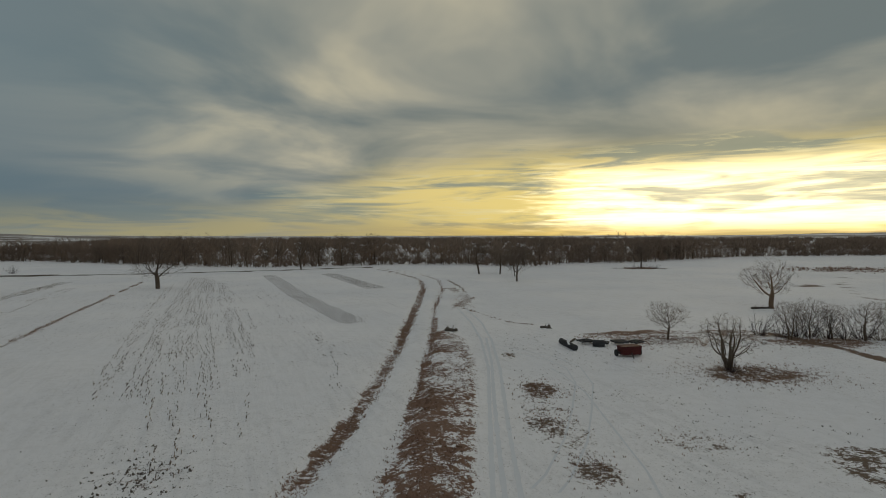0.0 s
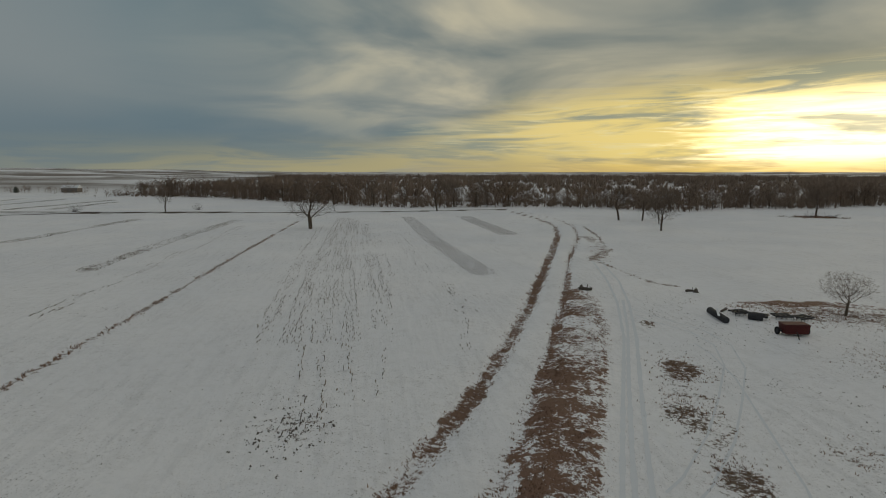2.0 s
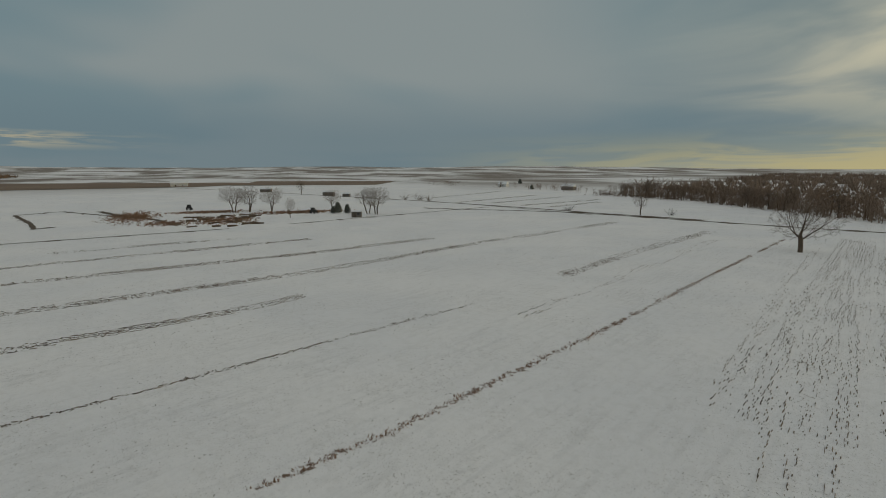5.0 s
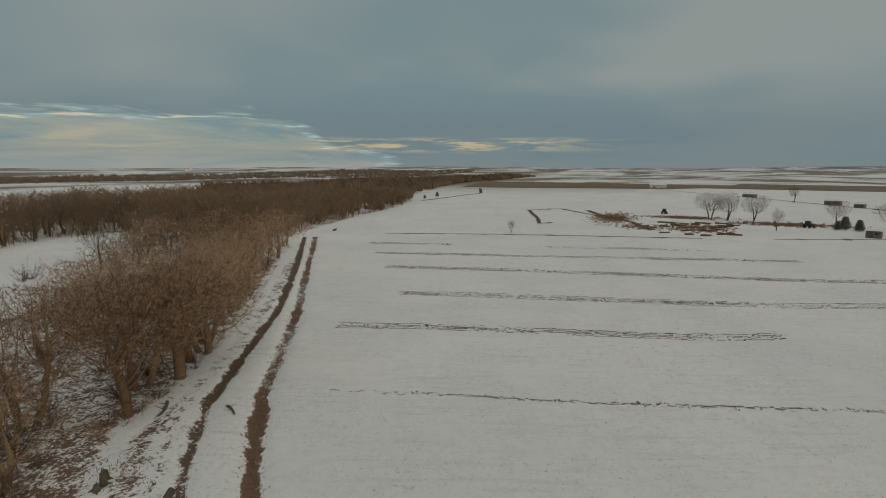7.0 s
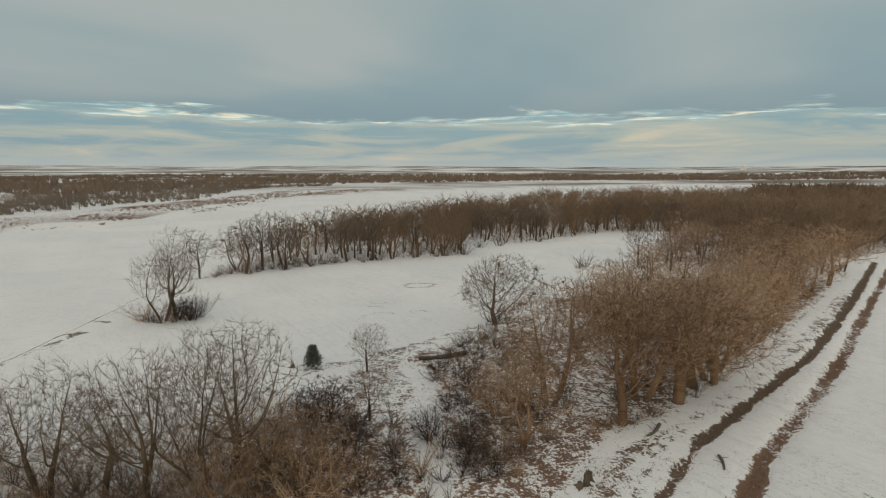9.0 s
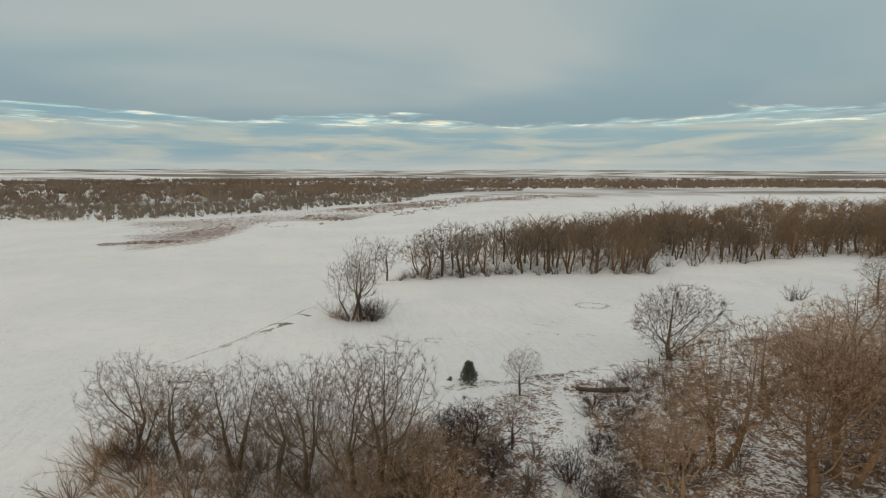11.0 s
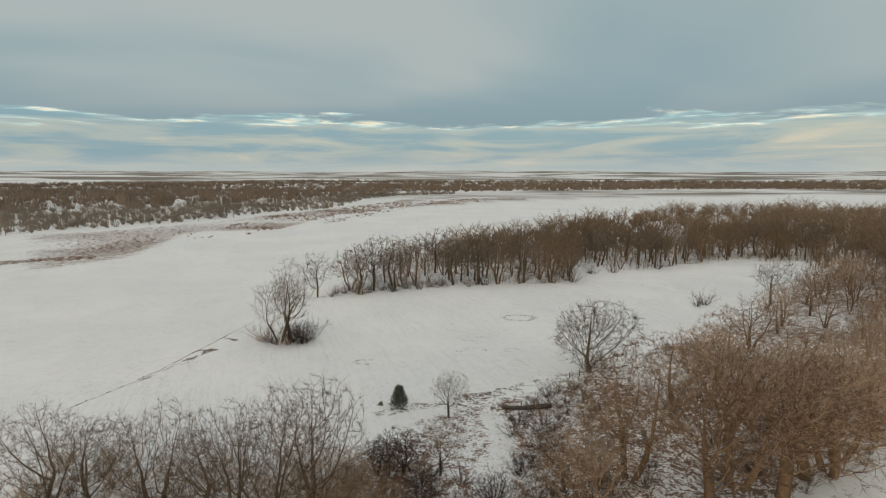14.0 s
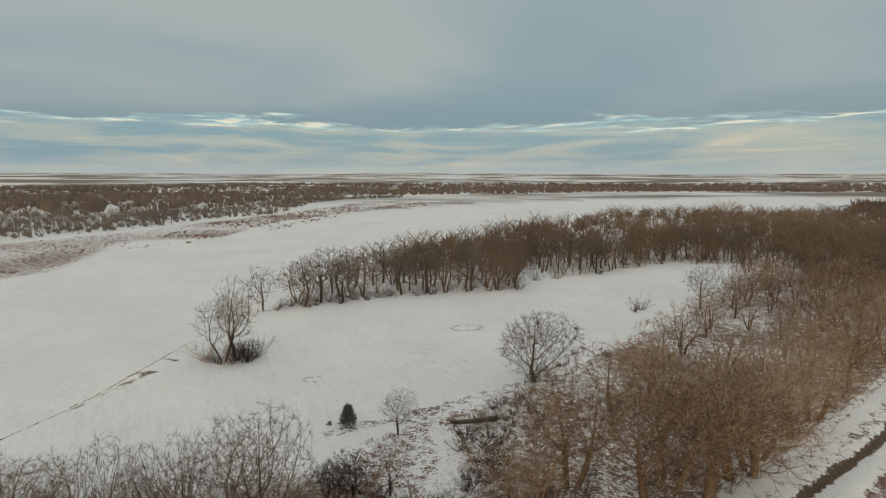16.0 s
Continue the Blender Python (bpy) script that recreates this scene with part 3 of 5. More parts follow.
    for i in range(n):
        k = par[i]
        if k < 0:
            continue
        if i < trunk_count:
            wood.tube(V[k], V[i], rad[k] * (1.5 if par[k] < 0 else 1.0), rad[i], 8)
        else:
            crown.slot = 1 if rad[i] > 2.2 * tip else 0
            crown.tube(V[k], V[i], min(rad[k], rad[i] * 1.5), rad[i], 6 if rad[i] > 8 * tip else 4 if rad[i] > 3 * tip else 3)
        crown.slot = 0
        if i >= trunk_count and (kids[i] == 0 or (rad[i] < 2.6 * tip and rs.random() < 0.6)):
            out = Vector(aim[i])
            for t in range(twigs if kids[i] == 0 else max(1, twigs // 2)):
                e = wander(rs, out + Vector((0, 0, 0.25)), 0.75)
                L = H * rs.uniform(0.03, 0.085)
                m = V[i] + e * L
                crown.tube(V[i], m, tip * 0.9, tip * 0.55 if t == 0 else 0, 3)
                if t == 0:
                    crown.tube(m, m + wander(rs, e + Vector((0, 0, 0.3)), 0.5) * L * 0.8, tip * 0.55, 0, 3)
    tall = max(v.z for v in crown.v) / H
    for pile in (wood, crown):
        pile.v = [v / tall for v in pile.v]
    return wood.mesh("trunk", bark_brown if limb is bark_pale else limb), crown.mesh("crown", mat, limb=limb)


def shrub_mesh(seed, H, stems, mat, twigs=5):
    rs = random.Random(seed)
    pile = Pile()
    for s in range(stems):
        a = rs.uniform(0, 6.283)
        d = Vector((math.cos(a) * rs.uniform(0.1, 1.3), math.sin(a) * rs.uniform(0.1, 1.3), 1)).normalized()
        p = Vector((math.cos(a), math.sin(a), 0)) * rs.uniform(0, 0.2 * H)
        p.z = -0.05
        L = H * rs.uniform(0.45, 1.05)
        for i in range(3):
            d = wander(rs, d + Vector((0, 0, 0.08)), 0.34)
            q = p + d * L / 3
            pile.tube(p, q, 0.010 * H * (1 - 0.28 * i), 0.010 * H * (1 - 0.28 * (i + 1)), 3)
            for t in range(twigs):
                o = p.lerp(q, rs.random())
                pile.tube(o, o + wander(rs, d, 0.9) * L * rs.uniform(0.12, 0.30), 0.0030 * H, 0, 3)
            p = q
    return pile.mesh("branches", mat)


def juniper_mesh(seed, H):
    """A dense evergreen bush: a short stem with many needle sprays."""
    rs = random.Random(seed)
    pile = Pile()
    pile.tube(Vector((0, 0, -0.1)), Vector((0, 0, H * 0.8)), 0.04 * H, 0.01 * H, 5)
    for i in range(1300):
        z = rs.random() ** 0.8
        clump = 1 + 0.30 * math.sin(3 * i) * (i % 3 > 0)
        rad = (0.50 * (1 - z) ** 0.7 + 0.08) * H * rs.uniform(0.35, 1.1) * clump
        a = rs.uniform(0, 6.283)
        o = Vector((math.cos(a) * rad * 0.6, math.sin(a) * rad * 0.6, z * H * 0.86 + 0.05 * H))
        d = Vector((math.cos(a), math.sin(a), rs.uniform(0.3, 1.4))).normalized()
        pile.tube(o, o + wander(rs, d, 0.35) * H * rs.uniform(0.08, 0.17), 0.022 * H, 0, 3)
    return pile.mesh("foliage", needle)


HERO = [tree_meshes(20 + i, stems=(1, 1, 2, 1, 3, 2)[i], points=(1000, 1000, 1050, 800, 1050, 1050)[i], girth=0.025, twigs=6, width=(0.40, 0.46, 0.36, 0.28, 0.38, 0.36)[i], clear=(0.2, 0.18, 0.18, 0.26, 0.2, 0.24)[i], lean=(0.03, 0.10, 0.04, 0.02, 0.05, 0.04)[i], flare=(0.0, -0.1, 0.15, 0.0, 0.2, 0.15)[i]) for i in range(6)]
TAN = [tree_meshes(40 + i, stems=(2, 3, 1, 2)[i], points=640, width=0.46, clear=0.14, girth=0.028, twigs=6, mat=twig_tan, limb=bark_pale, fine=0.0014) for i in range(4)]
MID = [tree_meshes(60 + i, stems=(1, 2, 1, 3, 1)[i], points=250, width=(0.38, 0.40, 0.34, 0.42, 0.30)[i], girth=0.023, twigs=6, mat=(twig_grey, twig_mass)[i % 2], clear=(0.12, 0.14, 0.08, 0.14, 0.2)[i], limb=(bark, bark_pale)[i % 2], fine=0.0019) for i in range(5)]
MID_TAN = [tree_meshes(70 + i, stems=(2, 3, 1)[i], points=380, width=0.46, clear=0.12, twigs=6, mat=twig_tan, limb=bark_pale, fine=0.0017) for i in range(3)]
STOUT = tree_meshes(96, points=1200, width=0.47, clear=0.24, girth=0.038, twigs=6, mat=twig_tan, limb=bark_pale, fine=0.0013)
STOUT_TWO = tree_meshes(94, stems=2, points=1200, width=0.50, clear=0.22, girth=0.036, twigs=6, mat=twig_tan, limb=bark_pale, fine=0.0013)
RIVERSIDE = tree_meshes(95, stems=2, points=900, width=0.38, clear=0.16, girth=0.024, lean=0.16, limb=bark, ragged=0.6, full=0.55)
BROKEN = tree_meshes(97, stems=5, points=800, width=0.46, clear=0.14, girth=0.024, lean=0.12, ragged=0.7)
BROAD = tree_meshes(98, points=1000, width=0.56, clear=0.16, girth=0.040)
LEANING = tree_meshes(99, points=800, width=0.44, clear=0.22, girth=0.046, lean=0.12, limb=bark_pale, ragged=0.55)
PLUM = tree_meshes(86, stems=5, points=800, width=0.62, clear=0.10, girth=0.02, twigs=7, mat=twig_dark, limb=twig_dark, fine=0.0022, full=0.5)
SHRUB = [shrub_mesh(80 + i, 3.0, 20, (twig_grey, twig_tan, twig_dark)[i], twigs=9) for i in range(3)]


def plant_tree(meshes, x, y, H, turn, label, group="", name="tree", base=10.0, wide=1.0, category="tree"):
    ob = new(name)
    ob.matrix_world = Matrix.Translation((x, y, ground_z(x, y))) @ Matrix.Rotation(turn, 4, "Z") @ Matrix.Diagonal((wide * H / base, wide * H / base, H / base, 1))
    for nm, me in zip(("trunk", "crown"), meshes):
        child = new(nm, me)
        child.parent = ob
    return tagged(ob, label, category, group)


def plant_shrub(me, x, y, H, turn, label, group="", name="shrub", base=3.0, wide=1.0):
    ob = new(name, me)
    ob.matrix_world = Matrix.Translation((x, y, ground_z(x, y))) @ Matrix.Rotation(turn, 4, "Z") @ Matrix.Diagonal((wide * H / base, wide * H / base, H / base, 1))
    return tagged(ob, label, "shrub", group)


# single trees
for kind, x, y, H, wide, label in (
        (3, -167.7, 184, 11.0, 1.0, "bare tree by the field ditch"),
        (3, -58.3, 215, 15.0, 0.8, "slim bare tree at the edge of the wood"),
        (1, 22.6, 160, 12.0, 1.0, "bare cottonwood standing in open snow"), (3, 13.2, 191, 13.5, 1.0, "bare cottonwood standing in open snow"),
        (0, 20.8, 191, 12, 1.0, "bare cottonwood standing in open snow"), (2, 25, 180, 11, 0.9, "bare cottonwood standing in open snow"),
        (0, 30.3, 70.2, 5.6, 1.1, "small round bare tree beside scrap"),
        (0, 83.6, 221, 12, 1.0, "bare tree on a brush pile"),
        (2, 46.5, 69.8, 5.4, 0.95, "small bare tree in a brushy fence row"), (4, 49.5, 70.6, 6.0, 1.0, "small bare tree in a brushy fence row"), (5, 52.3, 70, 5.2, 1.0, "small bare tree in a brushy fence row"), (3, 55.5, 68.4, 5.8, 1.1, "small bare tree in a brushy fence row"), (2, 59, 67.4, 6.2, 1.0, "small bare tree in a brushy fence row"),
        (0, -13.4, -57, 6.4, 0.9, "slender bare tree above the river flat"),
        (0, -85.8, -113, 11.5, 0.95, "wide bare tree on the snowy flat"),
        (0, -12.7, -44.5, 6.5, 0.85, "slender bare tree in the thicket"),
        (4, -187.3, -42.8, 5.0, 0.8, "lone small tree in the snowy field"),
        (2, -264, 27, 13, 1.2, "bare multi-stemmed tree in the farmyard"), (5, -264, 34, 13.5, 1.2, "bare multi-stemmed tree in the farmyard"), (2, -267, 44.5, 12, 1.2, "bare multi-stemmed tree in the farmyard"),
        (3, -226, 45.6, 9, 0.8, "bare tree in the farmyard"), (0, -259, 72, 11, 0.9, "bare tree in the farmyard"), (5, -230, 81, 13, 1.2, "bare multi-stemmed tree in the farmyard"), (2, -225, 83, 13, 1.2, "bare multi-stemmed tree in the farmyard"),
        (3, -421, 90, 13, 0.9, "lone bare tree by the farm lane")):
    plant_tree(HERO[kind], x, y, H, x * 0.7, label, wide=wide)
plant_tree(BROAD, -75.7, 138.5, 15.0, 0.4, "large bare cottonwood with a spreading crown in the field", wide=0.95)
ROUND = tree_meshes(27, points=1400, width=0.56, clear=0.10, girth=0.034, twigs=6, fine=0.0014, mat=bark)
plant_tree(ROUND, -34.6, -72.6, 12.0, 1.9, "wide dark bare tree on the bank", wide=1.0)
plant_tree(BROKEN, 29.7, 54, 6.2, 0.6, "broken multi-stemmed bare tree in dead grass", wide=1.0)
plant_tree(LEANING, 63.0, 100, 10.5, 2.2, "leaning bare cottonwood with a thick pale trunk", wide=1.0)
plant_tree(RIVERSIDE, 17, -85.5, 16.5, 0.3, "tall many-stemmed bare tree with brush at its foot", wide=0.9)
plant_tree(HERO[3], 15.4, -86.5, 13.0, 1.0, "bare tree beside a taller one at the river", wide=0.8)
for k, x, y, H, wide in ((0, -71.3, -113.4, 4.5, 0.9), (0, -69, -112, 3.6, 0.9), (0, 14.5, -86.0, 4.6, 1.0), (2, 12.6, -85, 4.0, 1.0), (0, 12.0, -86.5, 5.0, 0.9), (1, 15, -84.4, 3.4, 1.1), (0, 17, -84.0, 3.0, 1.2), (2, 18.5, -85, 3.0, 1.1), (1, 20, -86, 4.0, 1.0), (2, -17.7, -39.6, 3.6, 1.1),
                      (2, 44.2, 72.6, 3.0, 1.1), (2, 46.2, 71.0, 2.6, 1.2), (2, 48.5, 71.5, 3.6, 1.2), (2, 50.5, 71.5, 3.2, 1.2), (2, 52.0, 70.5, 3.8, 1.1), (2, 54, 70, 3.2, 1.2), (2, 56, 69.5, 3.6, 1.1), (0, 58, 69, 3.4, 1.1), (2, 60, 69, 3.4, 1.1), (1, 41, 66.5, 0.9, 1.3),
                      (2, -200.7, 171.5, 3.4, 1.5), (0, -324, 138, 5, 1.0), (0, -314, 144, 6, 1.2), (0, -306, 147, 5, 1.2), (2, -160.7, 195, 3, 1.2), (2, 29.5, 53, 1.6, 1.6), (1, 33, 66, 1.2, 1.6), (2, 82, 220, 2.2, 2.6), (2, 88, 219, 1.8, 2.6),
                      (2, -34.6, -73.6, 3.0, 1.3), (0, -37, -73.8, 3.4, 1.2), (2, -55, -150, 3.0, 1.4), (0, -62, -152, 4.0, 1.2), (0, -47, -138, 4.5, 1.2), (2, -78, -158, 3.0, 1.2)):
    plant_shrub(SHRUB[k], x, y, H, x, ("leafless grey brush on the snow", "low tan brush on the snow", "dense dark leafless brush")[k], wide=wide)
for x, y, H, wide in ((-9.0, -45.0, 5.2, 1.0), (-6.4, -44.4, 4.4, 1.0), (-11.0, -39.5, 3.4, 1.0), (-20.5, -36.5, 3.2, 1.1), (-24.0, -47.5, 3.6, 1.1), (12.8, -84.6, 4.6, 1.0), (14.4, -85.2, 3.8, 1.0), (-17.7, -39.6, 3.2, 1.1), (-4.2, -41.5, 3.0, 1.1)):
    plant_tree(PLUM, x, y, H, x, "dense dark plum-coloured leafless bush", "plum bushes", name="bush", wide=wide, category="shrub")
evergreen = juniper_mesh(5, 4.0)
for x, y, H, label in ((-7.0, -60.0, 2.9, "dark green juniper bush at the snowy bank"), (-241, 70, 5.0, "dark evergreen bush in the farmyard"), (-236, 73, 4.2, "dark evergreen bush in the farmyard"), (-238, 67, 3.5, "dark evergreen bush in the farmyard"),
                       (-424, 313, 5, "dark evergreen by the far farmstead"), (-586, 412, 7, "dark evergreen by the far farmstead"), (-374.9, -161, 3, "dark evergreen bush at the end of the wood"), (-408, -164.6, 4, "dark evergreen bush at the end of the wood")):
    jun = new("juniper", evergreen)
    jun.matrix_world = Matrix.Translation((x, y, ground_z(x, y))) @ Matrix.Diagonal((H / 4, H / 4, H / 4, 1))
    tagged(jun, label, "shrub")

# ---- woods ----
rs = random.Random(7)


def scatter(poly, gap, count, keep=lambda x, y: True):
    xs, ys = [p[0] for p in poly], [p[1] for p in poly]
    out, tries = [], 0
    while len(out) < count and tries < count * 60:
        tries += 1
        x, y = rs.uniform(min(xs), max(xs)), rs.uniform(min(ys), max(ys))
        if inside(np.array([x]), np.array([y]), poly)[0] and keep(x, y) and all((x - a) ** 2 + (y - b) ** 2 > gap * gap for a, b in out):
            out.append((x, y))
    return out


EDGE_TREES = [(-36.3, -38.6), (-41.2, -43.0), (-48.7, -44.7), (-54.5, -48.2), (-61.5, -52.4), (-68, -56.5), (-45, -52), (-31.5, -44.5), (-44.6, -41.6), (-51.5, -45.6)]
LEVEE_NEAR = [(-29, -40), (-37, -41.5), (-42, -43), (-59, -51.5), (-73.5, -59), (-107, -80), (-150, -110), (-150, -145), (-118, -137), (-75, -96), (-55, -76), (-45, -66), (-36, -56), (-27, -47)]
for i, (x, y) in enumerate(EDGE_TREES + [q for q in scatter(LEVEE_NEAR, 5.3, 74) if all(math.hypot(q[0] - x, q[1] - y) > 5.5 for x, y in EDGE_TREES)]):
    near = math.hypot(x + 9, y - 4) < 66
    off_road = float(ease(away(np.array([x]), np.array([y]), DITCH_B), 9, 24)[0])
    plant_tree((STOUT, STOUT_TWO)[i % 2] if i < len(EDGE_TREES) else rs.choice(TAN if near else MID_TAN), x, y, (rs.uniform(13.0, 15.5) if i < len(EDGE_TREES) else rs.uniform(9, 14)) * (1 - 0.25 * off_road), rs.uniform(0, 6.28), "bare tan-twigged tree in the wood along the levee", "levee wood trees", wide=rs.uniform(0.85, 1.15))
for x, y in scatter(LEVEE_NEAR, 2.4, 62, lambda x, y: math.hypot(x + 9, y - 4) < 100):
    plant_shrub(SHRUB[rs.choice((1, 0, 2))], x, y, rs.uniform(1.8, 4.0), rs.uniform(0, 6.28), "leafless tan undergrowth in the levee wood", "levee wood shrubs", wide=1.2)
for k, x, y, H, wide in ((4, 22, -38, 11.0, 1.0), (5, 17, -37, 10.5, 1.0), (2, 11.7, -37.2, 10.8, 1.0), (3, 7.5, -36.5, 9.5, 1.0), (5, 4.4, -35.5, 12.2, 0.9), (4, 0.8, -36.0, 13.2, 0.9), (2, -1.8, -36.8, 13.2, 1.0)):
    plant_tree(HERO[k], x, y, H, x * 1.3, "tall bare tree in the thicket by the river", "thicket trees", wide=wide)
for k, x, y, H, wide in ((1, -4.0, -37.5, 7.0, 1.15), (3, -7.0, -35.5, 6.4, 1.2), (0, -1.0, -33.5, 6.0, 1.2), (2, -9.5, -32.0, 5.0, 1.2), (1, -2.0, -39.5, 6.6, 1.0), (0, -25.1, -35.8, 9.0, 1.0), (1, -28, -43, 8.0, 1.0), (2, -24.5, -42, 6.5, 1.0)):
    plant_tree(TAN[k], x, y, H, x * 1.3, "bushy tan-twigged tree in the thicket", "thicket trees", wide=wide)
for x, y in [(x, y) for (ax, ay), (bx, by) in zip([(-33, -37.4), (-41, -39.8), (-52.7, -45.4), (-71.9, -58), (-100, -77)], [(-41, -39.8), (-52.7, -45.4), (-71.9, -58), (-100, -77), (-140, -104)]) for x, y in [(ax + (bx - ax) * k / 6, ay + (by - ay) * k / 6) for k in range(6)]]:
    plant_shrub(SHRUB[rs.choice((0, 1, 1))], x + rs.uniform(-0.6, 0.6), y + rs.uniform(-0.7, 0.3), rs.uniform(0.9, 2.3), rs.uniform(0, 6.28), "low leafless brush at the edge of the levee track", "levee edge shrubs", wide=1.2)
FRONT = [(-24, -35), (-10, -33), (8, -33), (24, -36), (28, -46), (10, -47), (-8, -46), (-15, -44), (-15, -36), (-22, -42)]
for x, y in scatter(FRONT, 1.7, 100, lambda x, y: abs(x + 18) > 1.5 and (x < 2 or y > -40 or rs.random() < 0.3)):
    plant_shrub(SHRUB[rs.choice((0, 1, 1, 2))], x, y, rs.uniform(1.4, 3.4), rs.uniform(0, 6.28), "leafless brush in the thicket by the river", "thicket shrubs", wide=1.15)
for x, y in scatter([(-12, -30), (-22, -31), (-25, -36), (-20, -40), (-13, -38)], 1.5, 16):
    plant_shrub(SHRUB[rs.choice((0, 2, 2))], x, y, rs.uniform(1.2, 2.6), rs.uniform(0, 6.28), "dark leafless brush below the levee", "bank shrubs", wide=1.2)
for x, y in scatter([(-9, -31), (8, -30), (24, -31), (26, -38), (8, -38), (-8, -38)], 2.0, 46):
    plant_shrub(SHRUB[rs.choice((1, 1, 0))], x, y, rs.uniform(2.6, 4.6), rs.uniform(0, 6.28), "tall tan leafless brush under the thicket trees", "thicket shrubs", wide=1.1)
THICKET = [(-19.5, -33), (-24, -33), (-29, -38), (-28, -47), (-33, -58), (-31, -67), (-24, -62), (-21, -54), (-20, -44)]
for x, y in scatter(THICKET, 1.8, 70):
    plant_shrub(SHRUB[rs.choice((0, 0, 1, 2))], x, y, rs.uniform(1.2, 3.0), rs.uniform(0, 6.28), "leafless brush below the levee", "bank shrubs", wide=1.2)
ISLAND_EDGE = [(20, -118), (0, -126), (-30, -136), (-46, -138), (-56, -168), (-66, -154), (-87, -163), (-114, -177), (-145, -168), (-150, -190), (-114, -196), (-87, -182), (-58, -186), (-36, -166), (0, -146), (14, -132)]
for x, y in scatter(ISLAND_EDGE, 3.4, 120):
    plant_tree(rs.choice(MID), x, y, rs.uniform(9, 15.5), rs.uniform(0, 6.28), "bare tree in the wood on the river flat", "river wood trees", wide=rs.uniform(0.8, 1.1))

for x, y in scatter([(20, -117), (0, -125), (-30, -135), (-46, -137), (-50, -150), (-30, -142), (0, -132), (18, -122)], 2.2, 34):
    plant_shrub(SHRUB[rs.choice((0, 0, 2))], x, y, rs.uniform(2.0, 4.2), rs.uniform(0, 6.28), "leafless brush at the edge of the river wood", "river wood shrubs", wide=1.1)


def low_tree(r2):
    """Edges of a plain far tree of height 1: start, end, thickness."""
    out = [(Vector((0, 0, -0.02)), Vector((r2.uniform(-0.05, 0.05), r2.uniform(-0.05, 0.05), 0.72)), 0.015)]
    for k in range(11):
        s, a = r2.uniform(0.04, 0.62), k * 2.4 + r2.uniform(-0.5, 0.5)
        o = Vector((0, 0, s))
        d = Vector((math.cos(a), math.sin(a), r2.uniform(0.35, 1.6))).normalized()
        e = o + d * r2.uniform(0.22, 0.38)
        out.append((o, e, 0.0075))
        for t in range(5):
            p = o.lerp(e, r2.uniform(0.25, 1.0))
            out.append((p, p + wander(r2, d + Vector((0, 0, 0.35)), 0.75) * r2.uniform(0.08, 0.20), 0.0042))
    return out


def low_arrays(seed):
    r2 = random.Random(seed)
    pile = Pile()
    for a, b, r in low_tree(r2):
        pile.tube(a, b, r, 0, 3)
    return np.array([tuple(v) for v in pile.v]), np.array(pile.f)


def distant_arrays(seed):
    """A tree of a dozen cones, for the woods near the horizon."""
    r2 = random.Random(seed)
    pile = Pile()
    for k in range(11):
        o, a = Vector((r2.uniform(-0.2, 0.2), r2.uniform(-0.2, 0.2), -0.03)), k * 2.4
        e = Vector((math.cos(a) * r2.uniform(0.1, 0.5), math.sin(a) * r2.uniform(0.1, 0.5), r2.uniform(0.5, 1.0)))
        pile.tube(o.lerp(e, 0.25), e, 0.05, 0, 3)
    return np.array([tuple(v) for v in pile.v]), np.array(pile.f)


LOW = [low_arrays(200 + i) for i in range(8)]
DISTANT = [distant_arrays(230 + i) for i in range(6)]


def far_wood(name, poly, count, lo, hi, label, seed, wide=1.0, mat=None, kinds=None, holes=0.42):
    """A distant wood in one mesh."""
    kinds = kinds or LOW
    r2 = np.random.RandomState(seed)
    xs, ys = [p[0] for p in poly], [p[1] for p in poly]
    X, Y = r2.uniform(min(xs), max(xs), count * 8), r2.uniform(min(ys), max(ys), count * 8)
    ok = inside(X, Y, poly) & (rough_noise(X, Y, 26, seed + 50) + 0.4 * rough_noise(X, Y, 90, seed + 60) > holes)
    X, Y = X[ok][:count], Y[ok][:count]
    Z, A = height(X, Y), r2.uniform(0, 6.283, len(X))
    H = (lo + (hi - lo) * r2.uniform(0, 1, len(X)) ** 1.6) * (0.72 + 0.55 * rough_noise(X, Y, 38, seed))
    vs, fs, base = [], [], 0
    for i in range(len(X)):
        v, f = kinds[i % len(kinds)]
        c, s, w = math.cos(A[i]), math.sin(A[i]), wide * H[i]
        vs.append(np.stack([(v[:, 0] * c - v[:, 1] * s) * w + X[i], (v[:, 0] * s + v[:, 1] * c) * w + Y[i], v[:, 2] * H[i] + Z[i]], -1))
        fs.append(f + base)
        base += len(v)
    vs, fs = np.concatenate(vs), np.concatenate(fs)
    me = bpy.data.meshes.new(name)
    me.vertices.add(len(vs))
    me.vertices.foreach_set("co", vs.ravel())
    me.loops.add(fs.size)
    me.loops.foreach_set("vertex_index", fs.ravel())
    me.polygons.add(len(fs))
    me.polygons.foreach_set("loop_start", np.arange(0, fs.size, 3))
    me.polygons.foreach_set("loop_total", np.full(len(fs), 3))
    me.update(calc_edges=True)
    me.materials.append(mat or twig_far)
    return tagged(new(name, me), label, "woodland", kind="stuff")


